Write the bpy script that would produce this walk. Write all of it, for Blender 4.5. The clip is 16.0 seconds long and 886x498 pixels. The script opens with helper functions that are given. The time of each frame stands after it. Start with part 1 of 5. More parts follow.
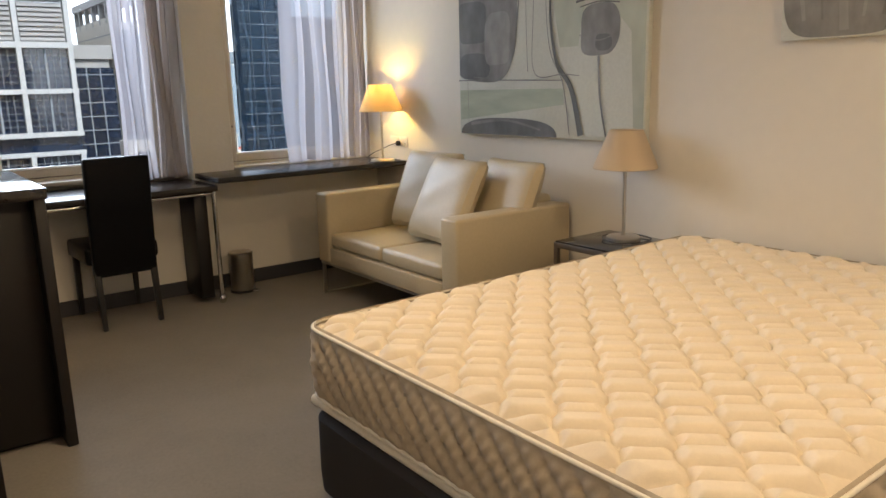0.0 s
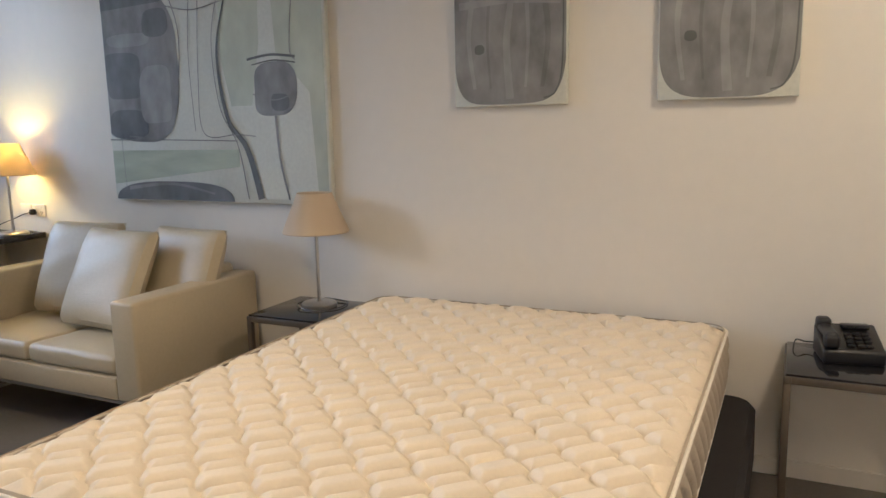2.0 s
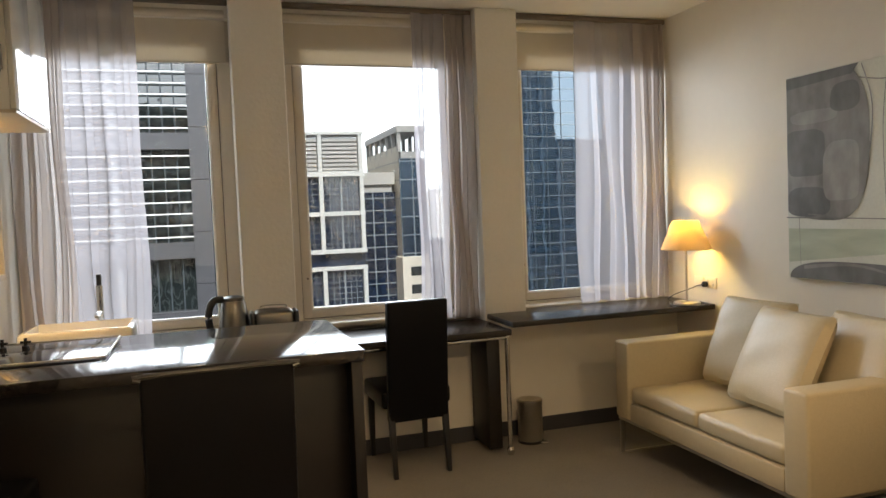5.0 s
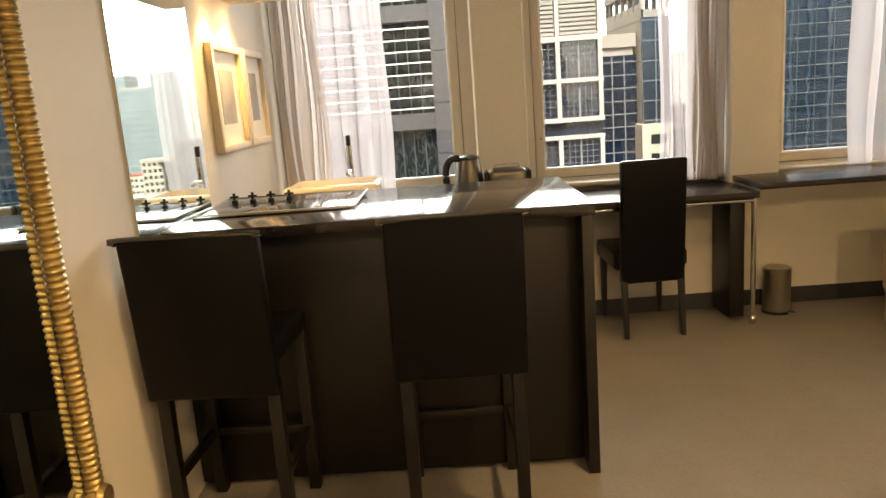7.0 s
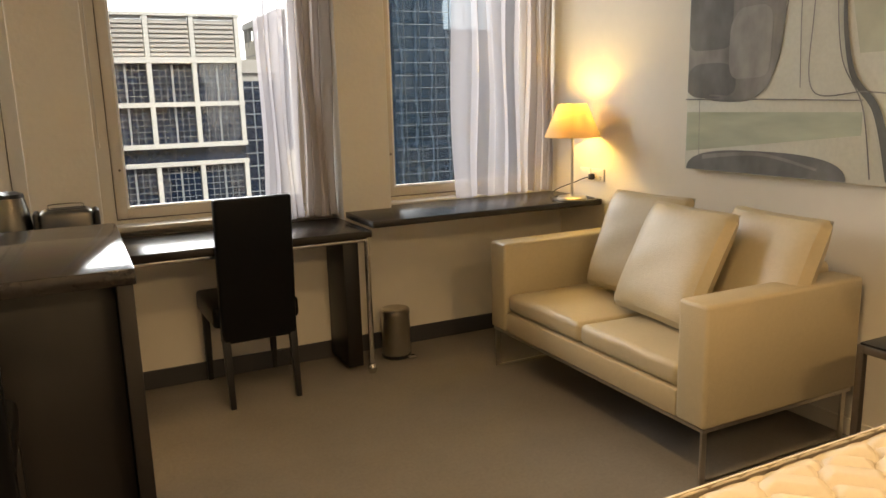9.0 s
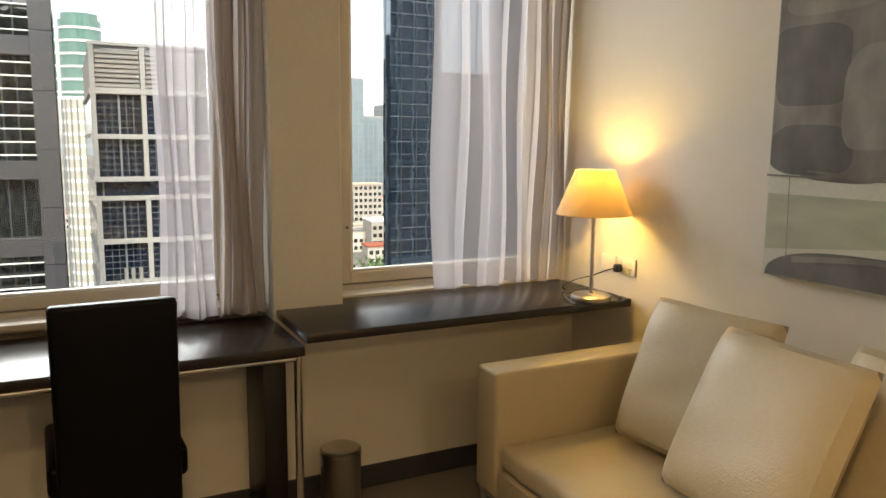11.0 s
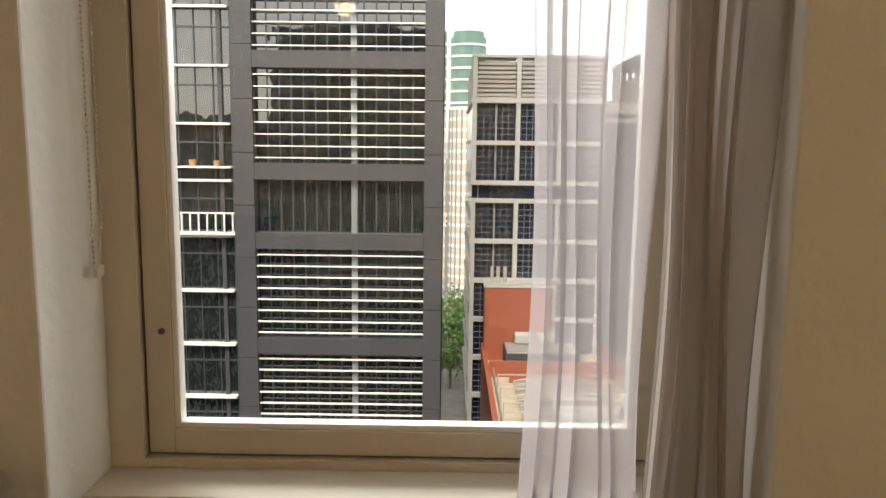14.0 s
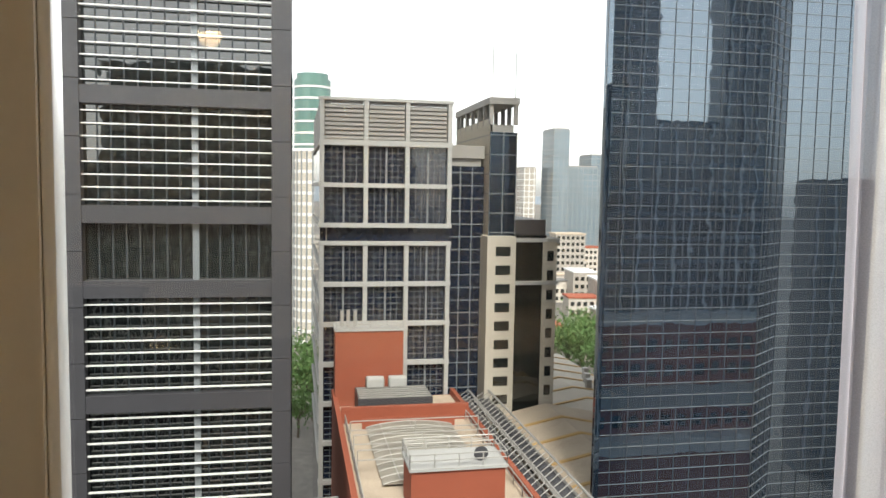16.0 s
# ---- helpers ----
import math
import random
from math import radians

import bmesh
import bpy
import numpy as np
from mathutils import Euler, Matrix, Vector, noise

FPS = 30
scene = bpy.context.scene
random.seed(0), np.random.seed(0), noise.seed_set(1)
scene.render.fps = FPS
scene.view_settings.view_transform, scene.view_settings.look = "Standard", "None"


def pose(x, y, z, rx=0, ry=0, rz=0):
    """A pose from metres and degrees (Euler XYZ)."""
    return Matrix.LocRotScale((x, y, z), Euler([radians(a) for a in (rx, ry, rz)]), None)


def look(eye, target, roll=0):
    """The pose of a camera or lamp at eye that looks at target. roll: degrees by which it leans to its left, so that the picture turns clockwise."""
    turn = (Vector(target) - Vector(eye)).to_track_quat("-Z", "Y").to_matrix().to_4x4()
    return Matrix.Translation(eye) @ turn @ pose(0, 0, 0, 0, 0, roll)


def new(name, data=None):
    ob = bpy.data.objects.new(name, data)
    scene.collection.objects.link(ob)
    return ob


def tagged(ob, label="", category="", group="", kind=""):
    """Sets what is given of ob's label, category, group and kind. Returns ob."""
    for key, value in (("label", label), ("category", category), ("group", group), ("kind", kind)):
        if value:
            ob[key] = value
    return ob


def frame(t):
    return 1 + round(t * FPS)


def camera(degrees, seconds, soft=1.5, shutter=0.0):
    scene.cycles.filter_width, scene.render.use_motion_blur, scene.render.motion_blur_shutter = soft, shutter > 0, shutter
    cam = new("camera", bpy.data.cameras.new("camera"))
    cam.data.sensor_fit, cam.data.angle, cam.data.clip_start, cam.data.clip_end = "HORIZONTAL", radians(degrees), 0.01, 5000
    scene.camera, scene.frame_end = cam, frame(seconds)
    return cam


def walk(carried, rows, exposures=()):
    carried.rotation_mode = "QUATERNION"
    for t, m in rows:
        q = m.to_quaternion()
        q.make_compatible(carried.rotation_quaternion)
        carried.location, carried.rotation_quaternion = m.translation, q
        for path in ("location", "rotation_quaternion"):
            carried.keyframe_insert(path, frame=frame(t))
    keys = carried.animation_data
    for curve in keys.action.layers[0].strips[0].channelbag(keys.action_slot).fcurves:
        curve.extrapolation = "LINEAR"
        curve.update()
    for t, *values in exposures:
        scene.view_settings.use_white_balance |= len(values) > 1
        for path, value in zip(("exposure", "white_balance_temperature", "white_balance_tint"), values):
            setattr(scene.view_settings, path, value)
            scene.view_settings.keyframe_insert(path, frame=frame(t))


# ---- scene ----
cam = camera(61.7, 16.0)

PATH = [
    (0, (-3.035, -4.798, 1.3), (-1.853, -3.243, 0.873), -1.4),
    (0.5, (-3.005, -4.661, 1.281), (-1.65, -3.253, 0.857), -1.6),
    (1, (-2.994, -4.555, 1.305), (-1.524, -3.261, 0.896), -1.2),
    (1.5, (-3.003, -4.508, 1.306), (-1.331, -3.478, 0.923), -1.7),
    (2, (-3.002, -4.488, 1.36), (-1.219, -3.642, 1.039), -1.2),
    (2.5, (-2.983, -4.493, 1.404), (-1.218, -3.579, 1.185), -1.3),
    (3, (-2.989, -4.464, 1.421), (-1.355, -3.322, 1.258), -1.7),
    (3.5, (-2.991, -4.431, 1.429), (-1.546, -3.056, 1.292), -1.9),
    (4, (-3.006, -4.397, 1.433), (-1.766, -2.834, 1.304), -2.0),
    (4.5, (-3.019, -4.371, 1.442), (-2.043, -2.629, 1.322), -2.2),
    (5, (-3.061, -4.333, 1.437), (-2.45, -2.432, 1.339), -2.3),
    (5.2, (-3.079, -4.32, 1.433), (-2.614, -2.377, 1.341), -2.3),
    (7.3, (-3.022, -4.312, 1.342), (-3.056, -2.363, 0.897), -4.3),
    (7.5, (-2.997, -4.281, 1.323), (-2.957, -2.335, 0.866), -4.1),
    (8, (-2.905, -4.087, 1.323), (-2.526, -2.166, 0.916), -3.6),
    (8.5, (-2.782, -3.914, 1.318), (-2.057, -2.096, 0.909), -2.9),
    (8.7, (-2.74, -3.859, 1.331), (-1.908, -2.087, 0.92), -2.4),
    (11, (-2.079, -2.763, 1.428), (-1.186, -0.996, 1.145), 0.5),
    (11.5, (-1.996, -2.483, 1.409), (-1.207, -0.664, 1.143), -0.4),
    (12, (-1.923, -2.204, 1.434), (-1.166, -0.368, 1.198), -1.3),
    (12.5, (-1.823, -1.955, 1.437), (-1.159, -0.082, 1.209), -0.9),
    (13, (-1.784, -1.723, 1.441), (-1.355, 0.215, 1.195), 0.7),
    (13.5, (-1.829, -1.421, 1.426), (-1.635, 0.553, 1.171), 1.0),
    (14, (-1.926, -1.135, 1.421), (-1.943, 0.846, 1.145), 0.7),
    (14.5, (-1.983, -0.852, 1.416), (-2.124, 1.119, 1.108), -0.5),
    (15, (-2.081, -0.635, 1.417), (-2.197, 1.339, 1.113), -0.2),
    (15.5, (-2.208, -0.519, 1.478), (-2.103, 1.463, 1.228), 0.1),
    (16, (-2.235, -0.469, 1.46), (-1.842, 1.485, 1.301), 1.0),
]
EXPOSURES = [(0.0, 1.65, 5650, 10), (1.5, 1.6, 5050, 10), (2.5, 1.6, 4800, 10), (3.5, 1.6, 4750, 10), (4.3, 1.7, 5000, 10), (5.0, 1.7, 6200, 8),
             (7.4, 2.25, 7500, 10), (8.0, 2.2, 7200, 10), (8.5, 2.0, 7000, 10), (11.0, 1.55, 6900, 8), (12.5, 1.05, 6800, 8), (13.0, 1.4, 6700, 8), (13.5, 1.55, 7400, 10), (14.0, 1.4, 7400, 10), (15.0, 1.2, 6900, 8), (16.0, 1.25, 6700, 8)]
walk(cam, [(t, look(e, g, r)) for t, e, g, r in PATH], EXPOSURES)

# ---- world and light ----
world = bpy.data.worlds.new("world")
scene.world = world
world.use_nodes = True
wn, wl = world.node_tree.nodes, world.node_tree.links
sky = wn.new("ShaderNodeTexSky")
sky.sky_type, sky.sun_disc = "NISHITA", False
sky.sun_elevation, sky.sun_rotation = radians(51), radians(180)
sky.dust_density, sky.air_density = 1.5, 1.0
hsv = wn.new("ShaderNodeHueSaturation")
hsv.inputs["Saturation"].default_value = 0.2
wl.new(sky.outputs[0], hsv.inputs["Color"])
wl.new(hsv.outputs[0], wn["Background"].inputs[0])
wn["Background"].inputs[1].default_value = 0.15

sun = new("sun", bpy.data.lights.new("sun", "SUN"))
sun.data.energy, sun.data.angle, sun.data.color = 1.9, radians(12), (1.0, 0.95, 0.88)
sun.matrix_world = look((0, 0, 0), (0.04, 0.62, -0.78))


def lamp(name, kind, place, energy, colour, size, target=None, size_y=None):
    d = bpy.data.lights.new(name, kind)
    d.energy, d.color = energy, colour
    if kind == "AREA":
        d.size = size
        if size_y:
            d.shape, d.size_y = "RECTANGLE", size_y
    else:
        d.shadow_soft_size = size
    ob = new(name, d)
    ob.matrix_world = look(place, target) if target else pose(*place)
    return ob


WARM = (1.0, 0.66, 0.33)
lamp("desk_lamp_bulb", "POINT", (-0.16, -0.335, 1.275), 2.6, (1.0, 0.66, 0.17), 0.03)
for dx, dy in ((-3.92, -0.72), (-3.92, -1.02)):
    s = lamp("hood_spot", "SPOT", (dx, dy, 1.872), 13.0, (1.0, 0.56, 0.18), 0.03, (dx - 0.05, dy, 0.0))
    s.data.spot_size, s.data.spot_blend = radians(110), 0.6
# unseen area lamps added outside the three windows, to boost the sky's light indoors
for wx in (-3.45, -2.0, -0.56):
    lamp("window_skylight", "AREA", (wx - 0.5, 2.6, 2.5), 32.0, (0.93, 0.96, 1.0), 1.4, (wx * 0.75 - 0.2, -3.0, 1.5), 1.5)
# recessed downlights of the room, over the bed's foot and the entrance
DOWNLIGHTS = [(-2.1, -2.7), (-2.9, -5.3), (-1.3, -5.1)]
for (dx, dy), watts, cone in zip(DOWNLIGHTS, (33.0, 16.0, 28.0), (112, 172, 172)):
    s = lamp("room_downlight_bulb", "SPOT", (dx, dy, 2.655), watts, (1.0, 0.68, 0.36), 0.09, (dx, dy, 0.0))
    s.data.spot_size, s.data.spot_blend = radians(cone), 0.5


# ---- materials ----
def mat(name, colour, rough=0.5, metal=0.0, var=0.08, scale=6.0, bump=0.0, bump_scale=120.0, spec=0.5, coat=0.0, random_tint=0.0):
    """A plain surface: colour with large and fine mottling, fine relief and gloss that varies a little."""
    m = bpy.data.materials.new(name)
    m.use_nodes = True
    n, l = m.node_tree.nodes, m.node_tree.links
    b = n["Principled BSDF"]
    b.inputs["Metallic"].default_value = metal
    b.inputs["Specular IOR Level"].default_value = spec
    b.inputs["Coat Weight"].default_value = coat
    b.inputs["Coat Roughness"].default_value = 0.08
    tc = n.new("ShaderNodeTexCoord")
    n1, n2 = n.new("ShaderNodeTexNoise"), n.new("ShaderNodeTexNoise")
    n1.inputs["Scale"].default_value, n1.inputs["Detail"].default_value = scale, 5
    n2.inputs["Scale"].default_value, n2.inputs["Detail"].default_value = scale * 14, 3
    l.new(tc.outputs["Object"], n1.inputs["Vector"])
    l.new(tc.outputs["Object"], n2.inputs["Vector"])
    add = n.new("ShaderNodeMath")
    add.operation = "ADD"
    l.new(n1.outputs["Fac"], add.inputs[0])
    l.new(n2.outputs["Fac"], add.inputs[1])
    ramp = n.new("ShaderNodeMapRange")
    ramp.inputs["From Min"].default_value, ramp.inputs["From Max"].default_value = 0.6, 1.4
    ramp.inputs["To Min"].default_value, ramp.inputs["To Max"].default_value = 1 - var, 1 + var
    l.new(add.outputs[0], ramp.inputs["Value"])
    mul = n.new("ShaderNodeVectorMath")
    mul.operation = "SCALE"
    mul.inputs[0].default_value = colour
    l.new(ramp.outputs[0], mul.inputs["Scale"])
    out = mul.outputs[0]
    if random_tint:
        oi, r2, m2 = n.new("ShaderNodeObjectInfo"), n.new("ShaderNodeMapRange"), n.new("ShaderNodeVectorMath")
        r2.inputs["To Min"].default_value, r2.inputs["To Max"].default_value = 1 - random_tint, 1 + random_tint
        m2.operation = "SCALE"
        l.new(oi.outputs["Random"], r2.inputs["Value"])
        l.new(out, m2.inputs[0])
        l.new(r2.outputs[0], m2.inputs["Scale"])
        out = m2.outputs[0]
    l.new(out, b.inputs["Base Color"])
    rr = n.new("ShaderNodeMapRange")
    rr.inputs["To Min"].default_value, rr.inputs["To Max"].default_value = max(0.02, rough * 0.85), min(1, rough * 1.15)
    l.new(n1.outputs["Fac"], rr.inputs["Value"])
    l.new(rr.outputs[0], b.inputs["Roughness"])
    if bump:
        n3, bp = n.new("ShaderNodeTexNoise"), n.new("ShaderNodeBump")
        n3.inputs["Scale"].default_value, n3.inputs["Detail"].default_value = bump_scale, 4
        bp.inputs["Strength"].default_value, bp.inputs["Distance"].default_value = bump, 0.004
        l.new(tc.outputs["Object"], n3.inputs["Vector"])
        l.new(n3.outputs["Fac"], bp.inputs["Height"])
        l.new(bp.outputs[0], b.inputs["Normal"])
    return m


def wood_mat(name, colour, rough, axis=0):
    """Dark veneer with grain drawn out along one axis."""
    m = mat(name, colour, rough, var=0.1, scale=3.0)
    n, l = m.node_tree.nodes, m.node_tree.links
    tc = next(x for x in n if x.type == "TEX_COORD")
    mp = n.new("ShaderNodeMapping")
    s = [30.0, 30.0, 30.0]
    s[axis] = 1.5
    mp.inputs["Scale"].default_value = s
    l.new(tc.outputs["Object"], mp.inputs["Vector"])
    for x in [k for k in n if k.type == "TEX_NOISE"]:
        x.inputs["Scale"].default_value = 1.0 if x.inputs["Scale"].default_value < 10 else 4.0
        l.new(mp.outputs[0], x.inputs["Vector"])
    for x in n:
        if x.type == "MAP_RANGE" and abs(x.inputs["From Min"].default_value - 0.6) < 0.01:
            x.inputs["To Min"].default_value, x.inputs["To Max"].default_value = 0.9, 1.12
        elif x.type == "MAP_RANGE":
            x.inputs["To Min"].default_value, x.inputs["To Max"].default_value = rough * 0.97, rough * 1.04
    return m


def glow(name, colour, strength):
    m = bpy.data.materials.new(name)
    m.use_nodes = True
    b = m.node_tree.nodes["Principled BSDF"]
    b.inputs["Base Color"].default_value = (*colour, 1)
    b.inputs["Emission Color"].default_value = (*colour, 1)
    b.inputs["Emission Strength"].default_value = strength
    return m


def sheer(name, colour, see, thru, weave=900.0):
    """Thin cloth: part see-through, part lit through, part reflecting."""
    m = bpy.data.materials.new(name)
    m.use_nodes = True
    n, l = m.node_tree.nodes, m.node_tree.links
    n.remove(n["Principled BSDF"])
    tr, tl, df = n.new("ShaderNodeBsdfTransparent"), n.new("ShaderNodeBsdfTranslucent"), n.new("ShaderNodeBsdfDiffuse")
    tc, nz, rg = n.new("ShaderNodeTexCoord"), n.new("ShaderNodeTexNoise"), n.new("ShaderNodeMapRange")
    nz.inputs["Scale"].default_value = weave
    l.new(tc.outputs["Object"], nz.inputs["Vector"])
    rg.inputs["To Min"].default_value, rg.inputs["To Max"].default_value = max(0, see - 0.12), see + 0.12
    l.new(nz.outputs["Fac"], rg.inputs["Value"])
    tl.inputs["Color"].default_value = df.inputs["Color"].default_value = (*colour, 1)
    m1, m2 = n.new("ShaderNodeMixShader"), n.new("ShaderNodeMixShader")
    m1.inputs[0].default_value = thru
    l.new(df.outputs[0], m1.inputs[1])
    l.new(tl.outputs[0], m1.inputs[2])
    if see:
        l.new(rg.outputs[0], m2.inputs[0])
    else:
        m2.inputs[0].default_value = 0
    l.new(m1.outputs[0], m2.inputs[1])
    l.new(tr.outputs[0], m2.inputs[2])
    l.new(m2.outputs[0], n["Material Output"].inputs[0])
    return m


def glass_mat(name, tint=(1, 1, 1), gloss=0.06):
    m = bpy.data.materials.new(name)
    m.use_nodes = True
    n, l = m.node_tree.nodes, m.node_tree.links
    n.remove(n["Principled BSDF"])
    tr, gl, mx = n.new("ShaderNodeBsdfTransparent"), n.new("ShaderNodeBsdfGlossy"), n.new("ShaderNodeMixShader")
    tr.inputs[0].default_value = (*tint, 1)
    gl.inputs["Roughness"].default_value = 0.02
    mx.inputs[0].default_value = gloss
    l.new(tr.outputs[0], mx.inputs[1])
    l.new(gl.outputs[0], mx.inputs[2])
    l.new(mx.outputs[0], n["Material Output"].inputs[0])
    return m


def facade_glass(name, colour, rough=0.05, wave=0.15, wave_scale=0.35, spec=0.5, ior=1.5, tint=(1, 1, 1)):
    """Curtain-wall glass: dark, mirror-smooth, each pane a little out of true."""
    m = mat(name, colour, rough, var=0.35, scale=0.12, spec=spec)
    m.node_tree.nodes["Principled BSDF"].inputs["IOR"].default_value = ior
    m.node_tree.nodes["Principled BSDF"].inputs["Specular Tint"].default_value = (*tint, 1)
    n, l = m.node_tree.nodes, m.node_tree.links
    tc = next(x for x in n if x.type == "TEX_COORD")
    nz, bp = n.new("ShaderNodeTexNoise"), n.new("ShaderNodeBump")
    nz.inputs["Scale"].default_value = wave_scale
    bp.inputs["Strength"].default_value, bp.inputs["Distance"].default_value = wave, 0.2
    l.new(tc.outputs["Object"], nz.inputs["Vector"])
    l.new(nz.outputs["Fac"], bp.inputs["Height"])
    l.new(bp.outputs[0], n["Principled BSDF"].inputs["Normal"])
    return m


WALL = mat("painted_plaster_wall", (0.78, 0.74, 0.66), 0.7, var=0.02, scale=1.2, bump=0.06, bump_scale=60)
CEIL = mat("ceiling_paint", (0.80, 0.77, 0.71), 0.85, var=0.015, scale=1.0)
RENDERED = mat("rough_rendered_reveal", (0.80, 0.78, 0.73), 0.8, var=0.03, scale=3, bump=0.5, bump_scale=45)
FLOOR = mat("grey_carpet_tile", (0.24, 0.22, 0.195), 0.7, var=0.12, scale=5, bump=0.6, bump_scale=700, spec=0.2)
SKIRT = mat("charcoal_skirting", (0.045, 0.045, 0.05), 0.5)
FRAME = mat("beige_window_frame", (0.62, 0.56, 0.46), 0.45, var=0.03)
BEAD = mat("white_glazing_bead", (0.85, 0.84, 0.8), 0.4, var=0.02)
GASKET = mat("dark_gasket", (0.14, 0.11, 0.085), 0.7)
PANE = glass_mat("window_glass", (0.96, 0.97, 0.97), 0.035)
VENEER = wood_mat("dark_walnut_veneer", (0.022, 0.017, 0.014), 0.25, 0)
# the same walnut for uprights, with their shade put into a darker colour
VENEER_V_SHADED = wood_mat("shaded_walnut_upright", (0.0075, 0.0055, 0.0045), 0.42, 2)
STONE = mat("black_polished_stone", (0.018, 0.015, 0.014), 0.10, var=0.3, scale=30, spec=0.5)
BLACK_LEATHER = mat("black_leatherette", (0.004, 0.004, 0.005), 0.33, var=0.15, bump=0.12, bump_scale=220, spec=0.18)
CREAM_LEATHER = mat("cream_leather", (0.51, 0.43, 0.28), 0.38, var=0.05, scale=4, bump=0.3, bump_scale=160)
CHROME = mat("chrome", (0.75, 0.74, 0.72), 0.14, 1.0, var=0.03)
STEEL = mat("brushed_steel", (0.56, 0.53, 0.48), 0.3, 1.0, var=0.06, scale=20)
DARK_STEEL = mat("gunmetal_frame", (0.20, 0.17, 0.14), 0.4, 0.8, var=0.08)
GLOSS_PIPING = mat("glossy_black_piping", (0.02, 0.02, 0.02), 0.18, spec=0.8, coat=0.6)
BLACK_GLASS = mat("black_table_glass", (0.012, 0.012, 0.014), 0.08, spec=0.6)
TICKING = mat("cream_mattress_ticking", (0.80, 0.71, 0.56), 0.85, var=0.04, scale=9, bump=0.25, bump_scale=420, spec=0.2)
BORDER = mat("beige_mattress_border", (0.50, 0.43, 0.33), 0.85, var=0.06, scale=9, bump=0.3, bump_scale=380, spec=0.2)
PIPING = mat("cream_piping", (0.82, 0.77, 0.66), 0.7)
BASE_CLOTH = mat("black_base_cloth", (0.016, 0.014, 0.015), 0.8, var=0.2, bump=0.4, bump_scale=300)
# one shade cloth twice: the lit copy has lamplight in its colour, brighter and yellower
SHADE = sheer("lit_linen_lampshade", (0.80, 0.67, 0.44), 0.0, 0.32)
SHADE_OFF = sheer("unlit_linen_lampshade", (0.72, 0.60, 0.44), 0.0, 0.3)
SHEER = sheer("white_sheer_curtain", (0.56, 0.53, 0.55), 0.42, 0.6)
DENSE = sheer("gathered_grey_curtain", (0.56, 0.51, 0.48), 0.18, 0.5)
BLIND = sheer("cream_roller_blind", (0.74, 0.68, 0.57), 0.0, 0.25)
WHITE_PLASTIC = mat("white_plastic", (0.78, 0.75, 0.68), 0.35, var=0.02)
BLACK_PLASTIC = mat("black_plastic", (0.015, 0.015, 0.016), 0.35, var=0.1)
KETTLE_STEEL = mat("dull_kettle_steel", (0.20, 0.19, 0.17), 0.3, 1.0, var=0.06, scale=20)
TERRACE_POT = mat("clay_pot", (0.42, 0.22, 0.12), 0.8)
CERAMIC = mat("white_ceramic", (0.82, 0.80, 0.74), 0.12, var=0.02, coat=0.5)
GLOSS_WHITE = mat("gloss_white_lacquer", (0.74, 0.74, 0.70), 0.12, var=0.02, coat=0.4)
GOLD = mat("worn_gilt", (0.55, 0.42, 0.20), 0.36, 0.85, var=0.25, scale=30)
MIRROR = mat("mirror_glass", (0.74, 0.80, 0.77), 0.02, 1.0, var=0.01)
PALE_WOOD = mat("limed_wood_frame", (0.66, 0.58, 0.45), 0.5, var=0.08)
CARD = mat("white_mount_card", (0.80, 0.78, 0.72), 0.8, var=0.02)
BULB = glow("lit_bulb", (1.0, 0.72, 0.38), 18.0)
CANVAS = mat("primed_canvas", (0.64, 0.65, 0.58), 0.8, var=0.08, scale=4, bump=0.25, bump_scale=300)
CANVAS_EDGE = mat("canvas_edge", (0.42, 0.38, 0.30), 0.85, var=0.06)


def paint(name, colour, var=0.3, streak=(3.5, 3.5, 2.2)):
    """Brushed paint: streaked in one direction."""
    m = mat(name, colour, 0.75, var=var, scale=1.0, bump=0.2, bump_scale=250)
    n, l = m.node_tree.nodes, m.node_tree.links
    tc = next(x for x in n if x.type == "TEX_COORD")
    mp = n.new("ShaderNodeMapping")
    mp.inputs["Scale"].default_value = streak
    l.new(tc.outputs["Object"], mp.inputs["Vector"])
    for x in [k for k in n if k.type == "TEX_NOISE"][:2]:
        l.new(mp.outputs[0], x.inputs["Vector"])
        x.inputs["Scale"].default_value = min(x.inputs["Scale"].default_value, 3.0)
    return m


GREY_PAINT = paint("grey_wash", (0.25, 0.25, 0.245), 0.5)
DARK_PAINT = paint("dark_grey_wash", (0.165, 0.17, 0.175), 0.45)
GREEN_PAINT = paint("pale_green_wash", (0.52, 0.55, 0.45), 0.15)
GREEN_BAND = paint("sage_band", (0.45, 0.50, 0.40), 0.18, (1.5, 1.5, 8.0))
SOFT_PAINT = paint("mid_grey_wash", (0.205, 0.205, 0.20), 0.5)
LINE_PAINT = paint("charcoal_line", (0.14, 0.145, 0.14), 0.35)
PALE_STREAK = paint("pale_streak", (0.31, 0.31, 0.305), 0.4)
# outside
DARK_PANEL = mat("charcoal_cladding", (0.052, 0.052, 0.058), 0.5, var=0.1, scale=0.4)
LOUVRE = mat("white_louvre", (0.72, 0.72, 0.70), 0.5, var=0.04)
NIGHT_GLASS = facade_glass("dark_office_glass", (0.010, 0.014, 0.014), 0.03, 0.16, 0.5, ior=2.0)
BLUE_GLASS = facade_glass("blue_tower_glass", (0.007, 0.016, 0.030), 0.02, 0.035, 0.5, ior=2.6, tint=(0.72, 0.87, 1.0))
DARK_MULLION = mat("dark_mullion", (0.055, 0.065, 0.075), 0.45, 0.3)
GRID_GLASS = facade_glass("navy_grid_glass", (0.007, 0.013, 0.028), ior=1.55)
